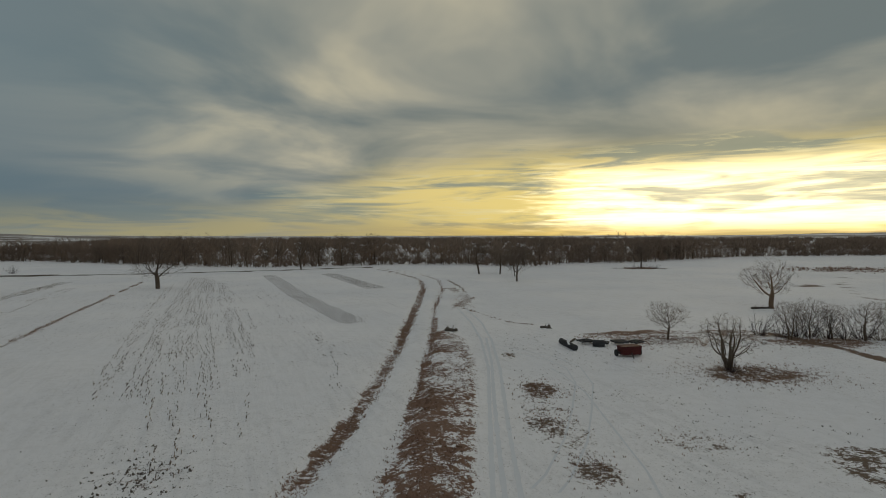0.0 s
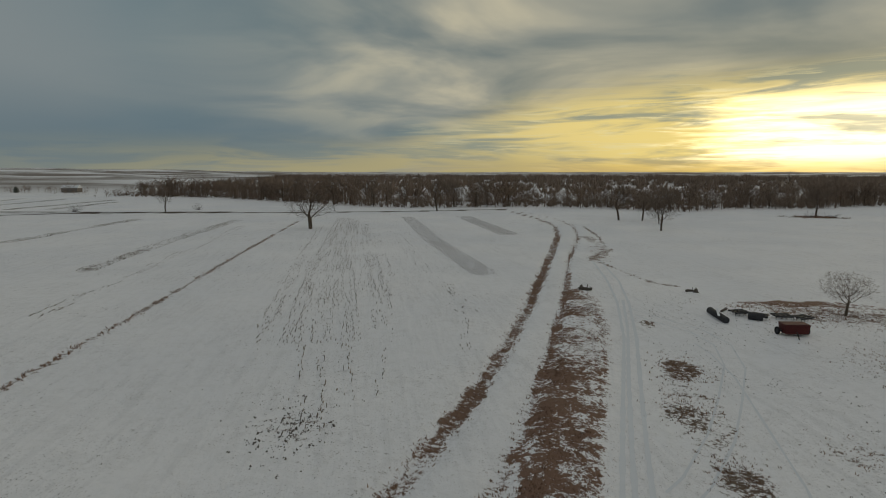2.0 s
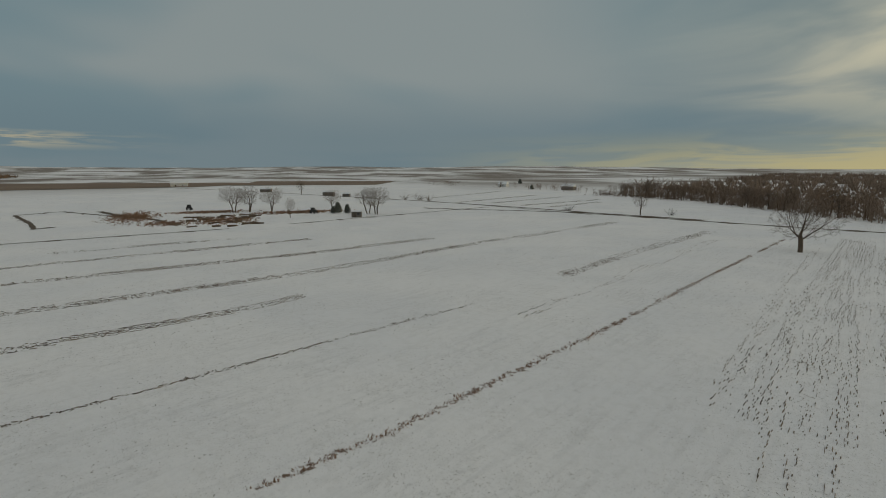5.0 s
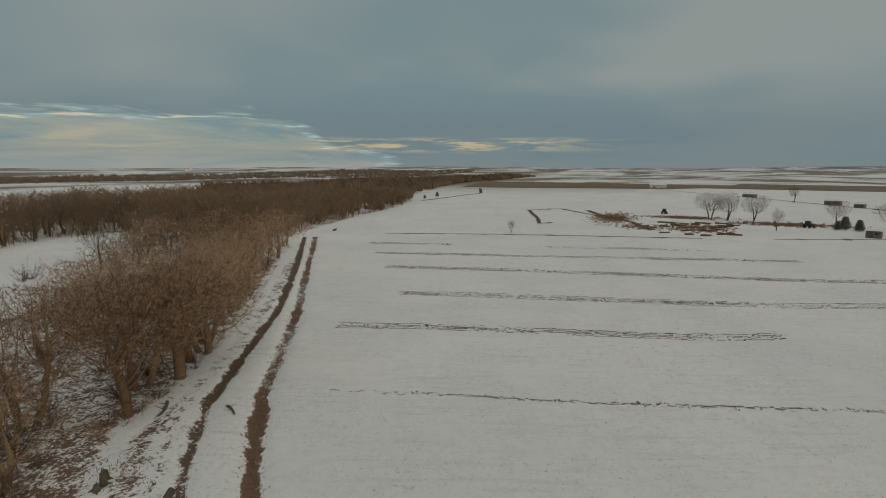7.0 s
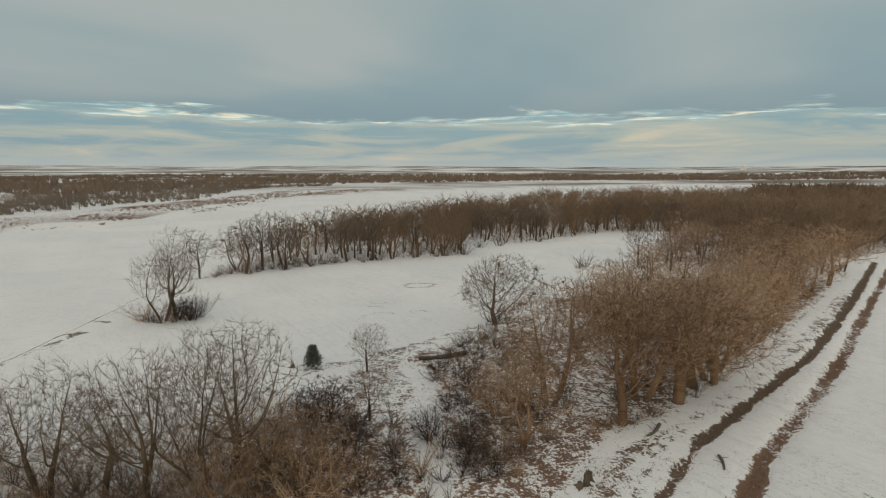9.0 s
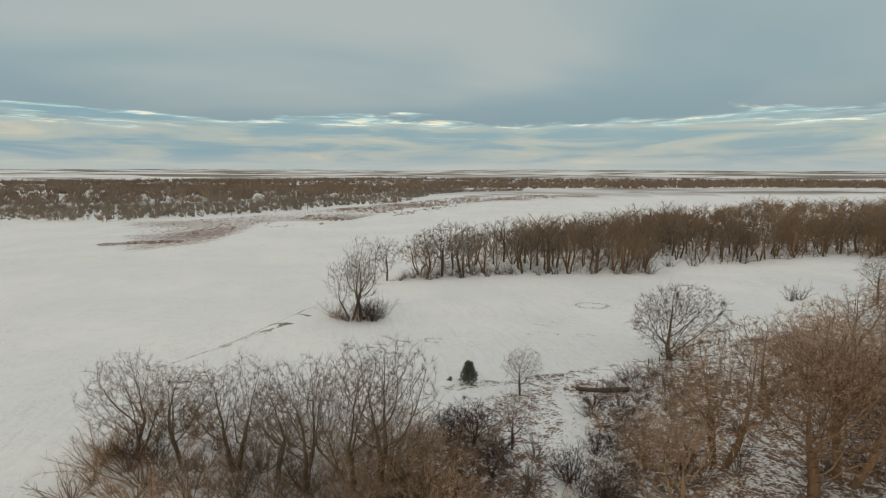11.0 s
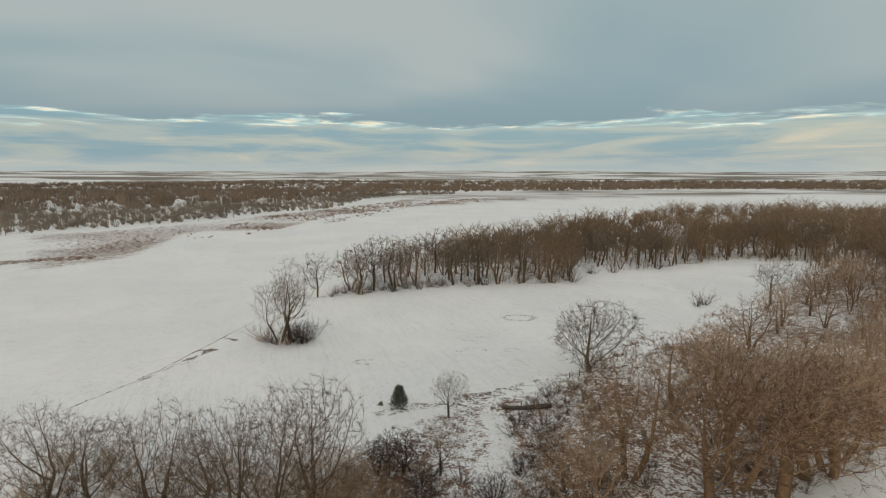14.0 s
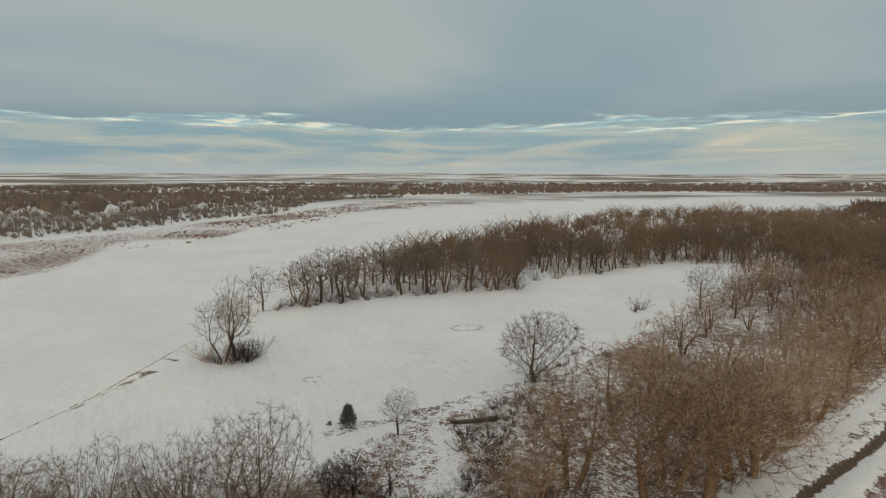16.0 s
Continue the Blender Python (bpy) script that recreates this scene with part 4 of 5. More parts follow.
FAR_EDGE = [(-314, 281), (-225, 287), (-150, 254), (-95, 230), (-70, 229), (-48, 240), (-22, 248), (4, 247), (41, 233), (60, 254), (100, 268), (190, 335), (330, 360), (330, 400), (100, 320), (0, 290), (-100, 285), (-150, 300), (-314, 330)]
far_wood("far_woods", FAR_EDGE, 1150, 8, 15, "tall leafless wood along the far edge of the field", 1, 1.2, None, None, 0.32)
FAR_FRONT = [(-300, 285), (-225, 290), (-150, 257), (-95, 233), (-70, 232), (-48, 243), (-22, 251), (4, 250), (41, 236), (60, 257), (100, 271), (190, 338), (200, 352), (100, 284), (40, 250), (4, 262), (-48, 256), (-95, 246), (-150, 270), (-225, 304), (-300, 300)]
for x, y in scatter(FAR_FRONT, 3.2, 84):
    tall = 1.12 if -70 < x < -25 or -150 < x < -90 else 0.85
    plant_tree(rs.choice((MID[0], MID[1], MID[2], MID[4])), x, y, rs.uniform(11, 15.5) * tall, rs.uniform(0, 6.28), "tall bare tree at the front of the far wood", "far wood trees", wide=rs.uniform(0.75, 1.0))
far_wood("far_woods", [(-150, 300), (0, 290), (100, 320), (330, 400), (700, 520), (1500, 1500), (-900, 1500), (-314, 330)], 3400, 8, 13, "leafless woods along the horizon", 2, 1.4, None, DISTANT)
RIVER_WOOD = [(-150, -115), (-219, -126), (-296, -141), (-345, -158), (-400, -200), (-400, -380), (-184, -385), (-84, -290), (-17, -205), (6, -150), (-36, -166), (-58, -186), (-87, -182), (-114, -196), (-150, -190), (-145, -150)]
far_wood("far_woods", RIVER_WOOD, 1600, 9, 13.5, "dense leafless river wood", 3, 1.4, twig_mass)
far_wood("far_woods", [(-345, -158), (-430, -200), (-800, -290), (-1400, -300), (-1500, -420), (-760, -465), (-400, -425)], 3000, 8, 13, "leafless river wood stretching into the distance", 4, 1.7, twig_mass, DISTANT)
FAR_SHORE = [(200, -241), (175, -267), (136, -318), (125, -376), (83, -423), (84, -588), (45, -662), (-17, -706), (-17, -760), (110, -660), (150, -500), (210, -400), (320, -330), (420, -230)]
far_wood("far_woods", FAR_SHORE, 1000, 7, 11, "leafless wood beyond the frozen river", 5, 1.35, twig_hazed, None, 0.28)
far_wood("far_woods", [(420, -230), (320, -330), (210, -400), (150, -500), (110, -660), (-17, -770), (-420, -880), (-900, -860), (-900, -1050), (-300, -1150), (200, -950), (600, -700), (800, -300)], 2600, 7, 12, "leafless woods beyond the river", 6, 1.3, None, DISTANT, 0.34)
far_wood("far_woods", [(-900, -860), (-1500, -700), (-2200, -700), (-2200, -1300), (-600, -1500), (300, -1500), (1100, -1100), (1400, -500), (800, -300), (600, -700), (200, -950), (-300, -1150), (-900, -1050)], 4200, 7, 12, "thin leafless woods toward the hills", 10, 1.6, None, DISTANT)
far_wood("far_woods", [(-640, 280), (-590, 278), (-540, 298), (-480, 306), (-424, 311), (-350, 300), (-330, 302), (-332, 312), (-420, 330), (-480, 330), (-600, 310)], 60, 5, 9, "bare trees and hedges round a far farmstead", 7, 1.3)

far_wood("undergrowth", [(-50, -54), (-73, -66), (-107, -86), (-150, -117), (-150, -145), (-118, -137), (-75, -96), (-55, -76), (-45, -66), (-36, -56), (-30, -46), (-42, -45)], 200, 1.5, 3.4, "tangled tan undergrowth of the levee wood", 8, 1.2, twig_tan)
far_wood("undergrowth", ISLAND_EDGE, 340, 2, 5.5, "tangled undergrowth of the river wood", 9, 1.2, twig_mass)
willow = two_tone("red willow stems", (0.20, 0.125, 0.098), (0.42, 0.285, 0.225), 0.1)
far_wood("willow_brush", [(112, -252), (84, -253), (54, -329), (30, -425), (-14, -505), (-90, -560), (-60, -590), (24, -610), (70, -440), (110, -350)], 1100, 0.6, 1.6, "low red willow brush along the far bank", 12, 2.2, willow, DISTANT)
far_wood("willow_brush", [(134, -160), (125, -168), (97, -177), (97, -183), (126, -176), (140, -166)], 200, 0.4, 0.9, "low red willow brush along the far bank", 13, 2.4, willow, DISTANT)
far_wood("willow_brush", [(150, -184), (128, -188), (110, -235), (88, -250), (112, -252), (140, -300), (165, -260)], 150, 0.4, 0.9, "low red willow brush along the far bank", 14, 2.4, willow, DISTANT)
far_wood("far_woods", [(-148, -114), (-219, -127), (-296, -142), (-345, -159), (-400, -200), (-330, -265), (-200, -235), (-150, -170)], 900, 8, 11, "dense leafless river wood beside the track", 15, 1.4, twig_mass)
far_wood("undergrowth", [(-118, -141), (-150, -116), (-219, -128), (-215, -235), (-150, -205), (-112, -184), (-122, -162), (-132, -150)], 520, 4, 10, "dense wood between the levee and the river flat", 16, 1.3, twig_mass)
far_wood("undergrowth", FAR_EDGE, 1400, 3, 7, "low brush filling the far wood", 17, 1.4, None, LOW, 0.25)
far_wood("undergrowth", FAR_EDGE, 800, 2, 4.0, "low dark brush on the floor of the far wood", 20, 1.4, None, DISTANT, 0.12)
far_wood("undergrowth", FAR_SHORE, 1100, 3, 6, "low brush in the wood beyond the river", 18, 1.2, twig_hazed, DISTANT, 0.25)
far_wood("undergrowth", RIVER_WOOD, 700, 5, 9, "low brush in the river wood", 19, 1.4, twig_mass, DISTANT)


# ---- stubble, tufts and clods ----
def tuft_field(name, spots, mat, label, tall, wide, seed, blades=1):
    """Many small clods or grass tufts as one mesh; spots: x, y, size."""
    r2 = np.random.RandomState(seed)
    P = np.repeat(np.array(spots), blades, axis=0)
    if blades > 1:
        P[:, :2] += r2.normal(0, 1, (len(P), 2)) * P[:, 2:3] * 0.45
    Z = height(P[:, 0], P[:, 1])
    n = len(P)
    S, A = P[:, 2] * r2.uniform(0.6, 1.4, n), r2.uniform(0, 6.283, n)
    vs = np.zeros((n, 4, 3))
    for k in range(3):
        a = A + k * 2.094 + r2.uniform(-0.4, 0.4, n)
        rad = S * wide * r2.uniform(0.6, 1.2, n)
        vs[:, k, 0], vs[:, k, 1], vs[:, k, 2] = P[:, 0] + np.cos(a) * rad, P[:, 1] + np.sin(a) * rad, Z - 0.03
    vs[:, 3, 0], vs[:, 3, 1], vs[:, 3, 2] = P[:, 0] + r2.uniform(-1, 1, n) * S * 0.5, P[:, 1] + r2.uniform(-1, 1, n) * S * 0.5, Z + S * tall * r2.uniform(0.5, 1.2, n)
    fs = (np.array([(0, 1, 3), (1, 2, 3), (2, 0, 3)])[None] + 4 * np.arange(n)[:, None, None]).reshape(-1, 3)
    me = bpy.data.meshes.new(name)
    me.from_pydata(vs.reshape(-1, 3).tolist(), [], fs.tolist())
    me.materials.append(mat)
    return tagged(new(name, me), label, "vegetation", kind="stuff")


def row_field(name, spots, mat, label, seed):
    """Broken ridges of stubble lying along their rows; spots: x, y, direction, length."""
    r2 = np.random.RandomState(seed)
    P = np.array(spots)
    n = len(P)
    Z = height(P[:, 0], P[:, 1])
    d, L = P[:, 2:4], P[:, 4:5]
    side = np.stack([-d[:, 1], d[:, 0]], -1)
    W = r2.uniform(0.03, 0.09, (n, 1))
    c = P[:, :2]
    vs = np.zeros((n, 6, 3))
    for k, (a, w) in enumerate(((-0.5, 0), (-0.15, 1), (0.5, 0.1), (0.2, -1), (-0.2, 0.1), (0.22, -0.1))):
        vs[:, k, :2] = c + d * L * a * r2.uniform(0.8, 1.2, (n, 1)) + side * W * w * r2.uniform(0.6, 1.3, (n, 1))
        vs[:, k, 2] = Z + (-0.03 if k < 4 else 1) * (1 if k < 4 else r2.uniform(0.04, 0.11, n))
    fs = (np.array([(0, 4, 1), (1, 4, 5), (1, 5, 2), (2, 5, 3), (3, 5, 4), (3, 4, 0)])[None, :, ::-1] + 6 * np.arange(n)[:, None, None]).reshape(-1, 3)
    me = bpy.data.meshes.new(name)
    me.from_pydata(vs.reshape(-1, 3).tolist(), [], fs.tolist())
    me.materials.append(mat)
    return tagged(new(name, me), label, "vegetation", kind="stuff")


def along(pts, step):
    """Places along a line with the direction there."""
    for (ax, ay), (bx, by) in zip(pts, pts[1:]):
        L = math.hypot(bx - ax, by - ay)
        for i in range(int(L / step)):
            s = i * step / L
            yield ax + (bx - ax) * s, ay + (by - ay) * s, (bx - ax) / L, (by - ay) / L


# rows of maize stubble: line, number of rows, how much of them shows
BANDS = [
    ([(-48.3, -24.7), (-52, -12), (-55, 0), (-61.6, 20)], 1, 0.72), ([(-61.6, 20), (-69, 43)], 2, 0.4), ([(-67.8, -36.7), (-71.8, -25), (-76, -8.5), (-81, 12), (-86, 22)], 3, 0.66),
    ([(-89.4, -37), (-94, -17), (-100, 8), (-104, 25), (-122, 70)], 4, 0.62), ([(-111, -52), (-116.5, -30), (-123.5, 5), (-128, 30), (-140, 70)], 4, 0.62), ([(-128.7, -64.5), (-139, -22), (-149, 16), (-155, 38)], 4, 0.55),
    ([(-145, -76), (-151, -51)], 4, 0.5), ([(-156.6, -24), (-165, 18)], 4, 0.45), ([(-24, 46), (-40, 80), (-81, 176)], 8, 0.55), ([(-30, 78), (-42, 105), (-55, 134)], 4, 0.35),
    ([(-14.4, 84), (-35, 125), (-62, 186)], 5, 0.8), ([(-18, 140), (-42, 192)], 6, 0.8), ([(-80, 70), (-95, 105), (-114, 158)], 4, 0.5), ([(-121, 65), (-150, 152)], 4, 0.45),
    ([(-16, 30), (-20, 38), (-24, 46)], 6, 0.42), ([(-20, 52), (-34, 80), (-60, 140)], 3, 0.34), ([(-26, 40), (-44, 72), (-70, 130)], 2, 0.3), ([(-12, 60), (-24, 84), (-44, 126)], 3, 0.3), ([(-9.5, 48), (-14, 62), (-18, 76)], 2, 0.35), ([(-334, 163), (-408, 271)], 5, 0.5), ([(-281, 154), (-332, 249)], 5, 0.5),
    ([(-267, 170), (-303, 253)], 5, 0.5), ([(-242, 173), (-265, 252)], 5, 0.5), ([(-226, 181), (-246, 234)], 5, 0.5), ([(-60, 45), (-72, 75), (-100, 140)], 3, 0.3), ([(-30, 44), (-52, 92), (-78, 150)], 2, 0.42), ([(-22, 58), (-44, 106), (-66, 156)], 3, 0.44), ([(-13, 36), (-18, 50), (-30, 76)], 3, 0.3), ([(-36, 60), (-52, 100), (-70, 140)], 3, 0.3),
]
r3 = random.Random(31)
spots = []
for pts, rows, shown in BANDS:
    long_row = 1.5 if pts[0][1] > 25 else 1.0
    rows = max(1, round(rows * (1.7 if long_row > 1 else 1.25)))
    for row in range(rows):
        off = (row - (rows - 1) / 2) * (0.58 if long_row > 1 else 0.75)
        for x, y, ux_, uy_ in along(pts, 0.34 * long_row):
            patchy = float(rough_noise(np.array([x + 40 * row]), np.array([y]), 7.0, 21)[0])
            if patchy * 0.6 + r3.random() * 0.4 < shown - 0.02:
                j = r3.gauss(0, 0.14 if long_row < 2 else 0.05)
                spots.append((x - uy_ * (off + j), y + ux_ * (off + j), ux_, uy_, r3.uniform(0.14, 0.75) * long_row * (1.0 if r3.random() < 0.8 else 1.8)))
row_field("stubble_rows", spots, two_tone("stubble and wet clods", (0.075, 0.06, 0.05), (0.33, 0.275, 0.225), 0.6, island=0.8), "rows of dark crop stubble showing through snow", 1)

# loose clods all over the ploughed fields
spots = []
for i in range(26000):
    x, y = r3.uniform(-110, 0), r3.uniform(-10, 150)
    if x < -9 - 0.03 * max(0, y) and float(rough_noise(np.array([x]), np.array([y]), 7.0, 22)[0]) * r3.random() > 0.40:
        spots.append((x, y, r3.uniform(0.06, 0.15)))
for i in range(210):
    row = r3.gauss(0, 1.4)
    row = round(row / 0.8) * 0.8 + r3.gauss(0, 0.24)
    far_on = r3.gauss(0, 2.4)
    spots.append((-17.5 + row * 0.93 - far_on * 0.36, 30 + far_on * 0.93 + row * 0.36, r3.uniform(0.08, 0.28)))
for pts, gap in (([(-48.3, -24.7), (-52, -12), (-55, 0), (-61.6, 20)], 0.30), ([(-61.6, 20), (-69, 43)], 0.7), ([(-67.8, -36.7), (-71.8, -25), (-76, -8.5), (-81, 12), (-86, 22)], 0.45)):
    for x, y, ux_, uy_ in along(pts, gap):
        if float(rough_noise(np.array([x]), np.array([y]), 6.0, 28)[0]) > 0.25:
            spots.append((x + r3.gauss(0, 0.2), y + r3.gauss(0, 0.1), r3.uniform(0.12, 0.36)))
for i in range(2600):
    x, y = r3.uniform(3, 34), r3.uniform(20, 75)
    if float(rough_noise(np.array([x]), np.array([y]), 5.0, 23)[0]) > 0.52 and not 2.0 < x - (y - 27) * 0.06 < 5.4:
        spots.append((x, y, r3.uniform(0.06, 0.18)))
tuft_field("clods", spots, two_tone("frozen clods", (0.07, 0.06, 0.052), (0.26, 0.225, 0.19), 0.6), "scattered frozen clods and stubble in the snow", 0.45, 0.4, 2, 2)

# dead grass in the ditches, on the verge and round the scrap
spots = []
for pts, half, n in ((DITCH_A, 0.8, 7), (DITCH_B, 0.55, 5)):
    for x, y, ux_, uy_ in along(pts, 0.55):
        for k in range(n * 2 if math.hypot(x, y) < 90 else 4):
            o = r3.gauss(0, half * 0.42)
            spots.append((x - uy_ * o + r3.gauss(0, 0.2), y + ux_ * o, r3.uniform(0.06, 0.22)))
for i in range(16000):
    x, y = r3.uniform(-3, 4), r3.uniform(20, 77)
    if float(signed(np.array([x]), np.array([y]), VERGE)[0]) > r3.uniform(-0.3, 0.8) and r3.random() < 0.7 + 0.3 * float(ease(np.array([x]), 1.5, -2.5)[0]) and r3.random() > 0.3 + 0.6 * float(rough_noise(np.array([x]), np.array([y]), 3.0, 24)[0] > 0.6):
        spots.append((x, y, r3.uniform(0.05, 0.17)))
for cx, cy, a, b, n in ((29, 70, 9, 4.5, 1500), (31.5, 52.5, 7.0, 4.6, 1300), (50, 68, 9, 4, 800), (8.8, 47, 1.9, 3.6, 420), (7.8, 39, 2.0, 3.6, 240), (9.2, 31, 1.6, 2.4, 240), (7, 25.5, 1.2, 1.6, 160), (17, 35, 2.6, 2.4, 120), (4, 112, 2.0, 12, 260), (-21, -45, 7, 9, 900), (-24, -60, 8, 3.5, 700), (-29.5, -30.5, 3, 2.5, 260)):
    for i in range(n):
        spots.append((cx + r3.gauss(0, a * 0.55), cy + r3.gauss(0, b * 0.55), r3.uniform(0.06, 0.2)))
for pts in ([(-35, 8), (-38, 18), (-43.5, 33), (-52.5, 57.5), (-68, 97), (-91, 158)],):
    for x, y, ux_, uy_ in along(pts, 0.14):
        if float(rough_noise(np.array([x]), np.array([y]), 4.0, 25)[0]) > 0.30:
            spots.append((x + r3.gauss(0, 0.26), y + r3.gauss(0, 0.26), r3.uniform(0.10, 0.34)))
tuft_field("dead_grass", spots, grass_dead, "reddish dead grass tufts along ditches and verge", 0.75, 0.22, 3, 3)


# ---- tyre tracks in the snow ----
packed = two_tone("packed snow", (0.68, 0.70, 0.74), (0.80, 0.82, 0.85), 1.2, 0.7, 0.05)


def ribbon(name, pts, width, label, mat=packed, lift=0.012):
    step = 0.7 if abs(pts[0][0]) < 100 or width < 0.5 else 2.5
    co = []
    for x, y, ux_, uy_ in along(pts, step):
        w = width * (0.75 + 0.5 * r3.random() * (1 if width < 0.6 else 1.6)) / 2
        co += [(x - uy_ * w, y + ux_ * w), (x + uy_ * w, y - ux_ * w)]
    co = np.array(co)
    z = height(co[:, 0], co[:, 1]) + lift
    me = bpy.data.meshes.new(name)
    me.from_pydata(np.column_stack([co, z]).tolist(), [], [(2 * k, 2 * k + 1, 2 * k + 3, 2 * k + 2) for k in range(len(co) // 2 - 1)])
    me.materials.append(mat)
    return tagged(new(name, me), label, "track" if "track" in name else "ditch", kind="structure")


for pts in ([(2.3, 22), (2.7, 28), (3.1, 33.5), (3.8, 42.5), (4.8, 55), (5.1, 70), (4.5, 84), (2.5, 104)], [(3.9, 22), (4.2, 28), (4.5, 33.5), (5.1, 42.5), (6.0, 55), (6.5, 70), (6.2, 84), (4.0, 104)],
            [(3.1, 24), (3.6, 33), (4.4, 45), (5.4, 58), (5.9, 72)]):
    ribbon("tyre_track", pts, 0.32, "packed tyre track in the snow")


for pts in ([(6.3, 28.1), (7.3, 29.7), (9.8, 35.2), (11.9, 41.6), (14.1, 48.9), (14.6, 55.5), (13, 60), (9.5, 63.6), (6, 68)], [(4.9, 28.6), (6.0, 30.3), (8.4, 35.8), (10.5, 42.2), (12.6, 49.4), (13.0, 55.0), (11.6, 59), (8.5, 62), (5.5, 66)], [(11.4, 25.7), (12.1, 30.8), (12.3, 36), (12.5, 41), (12.7, 46.4), (12.1, 52.3), (10.9, 56.3)]):
    ribbon("tyre_track", pts, 0.16, "faint curved tyre track in the snow")

# ditches, lanes and hedge feet too far off for the relief of the sheet
soil_dark = two_tone("wet soil and weeds", (0.05, 0.04, 0.032), (0.17, 0.13, 0.10), 0.4)
for pts, w in (([(-250, 118), (-193, 168), (-151, 180), (-118, 191), (-84, 203), (-32, 232)], 1.8), ([(-377, 113), (-305, 142), (-230, 164.5), (-183, 175), (-140, 188)], 2.2), ([(-279, 151.5), (-237, 158), (-205, 164), (-174, 167)], 0.9),
               ([(-200, 40), (-212, 73), (-224, 105), (-241, 152)], 0.8), ([(-193.3, 19.4), (-181, -42.6), (-167.3, -83.6)], 0.9), ([(-222, -40), (-244.5, -45.5), (-291.6, -60.5), (-308, -46), (-291, -36), (-262, -17)], 1.5), ([(-226, -35), (-219, -43)], 1.8),
               ([(-300, -30), (-262, -17), (-240, -4), (-209, 5)], 2.6), ([(-600, -190), (-480, -150), (-346, -152)], 2.5), ([(-376, 113), (-480, 75), (-640, 0)], 2.0)):
    ribbon("field_ditch", pts, w, "dark weedy ditch between snowy fields", soil_dark, 0.06)


def plot(pts, mat, label):
    """A flat piece of open farmland laid on the snow."""
    bm = bmesh.new()
    n = 14
    grid = []
    for i in range(n + 1):
        row = []
        for j in range(n + 1):
            u, v = i / n, j / n
            x = (1 - u) * (1 - v) * pts[0][0] + u * (1 - v) * pts[1][0] + u * v * pts[2][0] + (1 - u) * v * pts[3][0] + r3.uniform(-1.5, 1.5)
            y = (1 - u) * (1 - v) * pts[0][1] + u * (1 - v) * pts[1][1] + u * v * pts[2][1] + (1 - u) * v * pts[3][1] + r3.uniform(-1.5, 1.5)
            row.append(bm.verts.new((x, y, ground_z(x, y) + 0.35)))
        grid.append(row)
    for i in range(n):
        for j in range(n):
            bm.faces.new((grid[i][j], grid[i + 1][j], grid[i + 1][j + 1], grid[i][j + 1]))
    bm.normal_update()
    me = bpy.data.meshes.new("stubble_field")
    bm.to_mesh(me)
    bm.free()
    me.materials.append(mat)
    tagged(new("stubble_field", me), label, "field", kind="structure")


tan_field = two_tone("brown standing stubble", (0.15, 0.105, 0.075), (0.30, 0.225, 0.165), 0.06, vary=0.1)
plot([(-631, -225), (-657, 20), (-800, 150), (-960, -300)], tan_field, "brown stubble field free of snow")
plot([(-690, 60), (-640, 230), (-820, 330), (-900, 120)], tan_field, "brown stubble field free of snow")

spots = []
for cx, cy, a, b, n in ((-258, -14, 26, 8, 700), (-272, 16, 6, 14, 500), (-252, 55, 7, 18, 700), (-226, 20, 16, 10, 500), (-222, 0, 8, 8, 200), (84, 220, 7, 2.5, 200), (165, 212, 26, 14, 400)):
    for i in range(n):
        spots.append((cx + r3.gauss(0, a * 0.55), cy + r3.gauss(0, b * 0.55), r3.uniform(0.3, 0.9)))
tuft_field("weeds", spots, grass_dead, "reddish dead weeds round the farmyard scrap", 0.7, 0.3, 4, 4)

# broken rings and scrapes on the river flat
spots = []
for cx, cy, a, b, n in ((-27.6, -102, 3.2, 2.2, 420), (-18, -88, 3.0, 1.2, 90), (-17, -82, 2.6, 1.0, 80), (-24, -82, 1.3, 0.8, 60), (0, -76, 1.7, 1.0, 130)):
    for i in range(n):
        k, rad = r3.uniform(0, 6.283), r3.gauss(1.0, 0.12)
        if a > 3.1 or math.sin(k * 1.5 + cx) > -0.4:
            spots.append((cx + a * rad * math.cos(k), cy + b * rad * math.sin(k), r3.uniform(0.06, 0.2)))
for x, y, ux_, uy_ in along([(39.5, -55.5), (36.0, -59.5), (33.8, -65.5), (31.4, -73.5), (30.2, -81.5), (28.8, -89), (27.2, -98), (26.6, -104)], 0.16):
    if float(rough_noise(np.array([x]), np.array([y]), 5.0, 27)[0]) > 0.32:
        spots.append((x + abs(r3.gauss(0, 0.9)) - 0.6, y + r3.gauss(0, 0.3), r3.uniform(0.1, 0.34)))
tuft_field("bank_clods", spots, soil_dark, "bare clods along the snowy river bank", 0.3, 0.9, 6)

# ---- things ----
def part(name, bm, mat, parent, label="", place=None):
    me = bpy.data.meshes.new(name)
    bm.to_mesh(me)
    bm.free()
    me.materials.append(mat)
    ob = new(name, me)
    ob.parent = parent
    if place is not None:
        ob.matrix_local = place
    return tagged(ob, label) if label else ob


def box(x, y, z, sx, sy, sz, bevel=0.02, taper=1.0):
    """A bevelled box centred over x, y with its foot at z; the foot narrowed by taper."""
    bm = bmesh.new()
    bmesh.ops.create_cube(bm, size=1.0)
    for v in bm.verts:
        k = taper if v.co.z < 0 else 1.0
        v.co = Vector((x + v.co.x * sx * k, y + v.co.y * sy * k, z + (v.co.z + 0.5) * sz))
    bmesh.ops.bevel(bm, geom=list(bm.edges), offset=bevel, segments=1, affect="EDGES")
    return bm


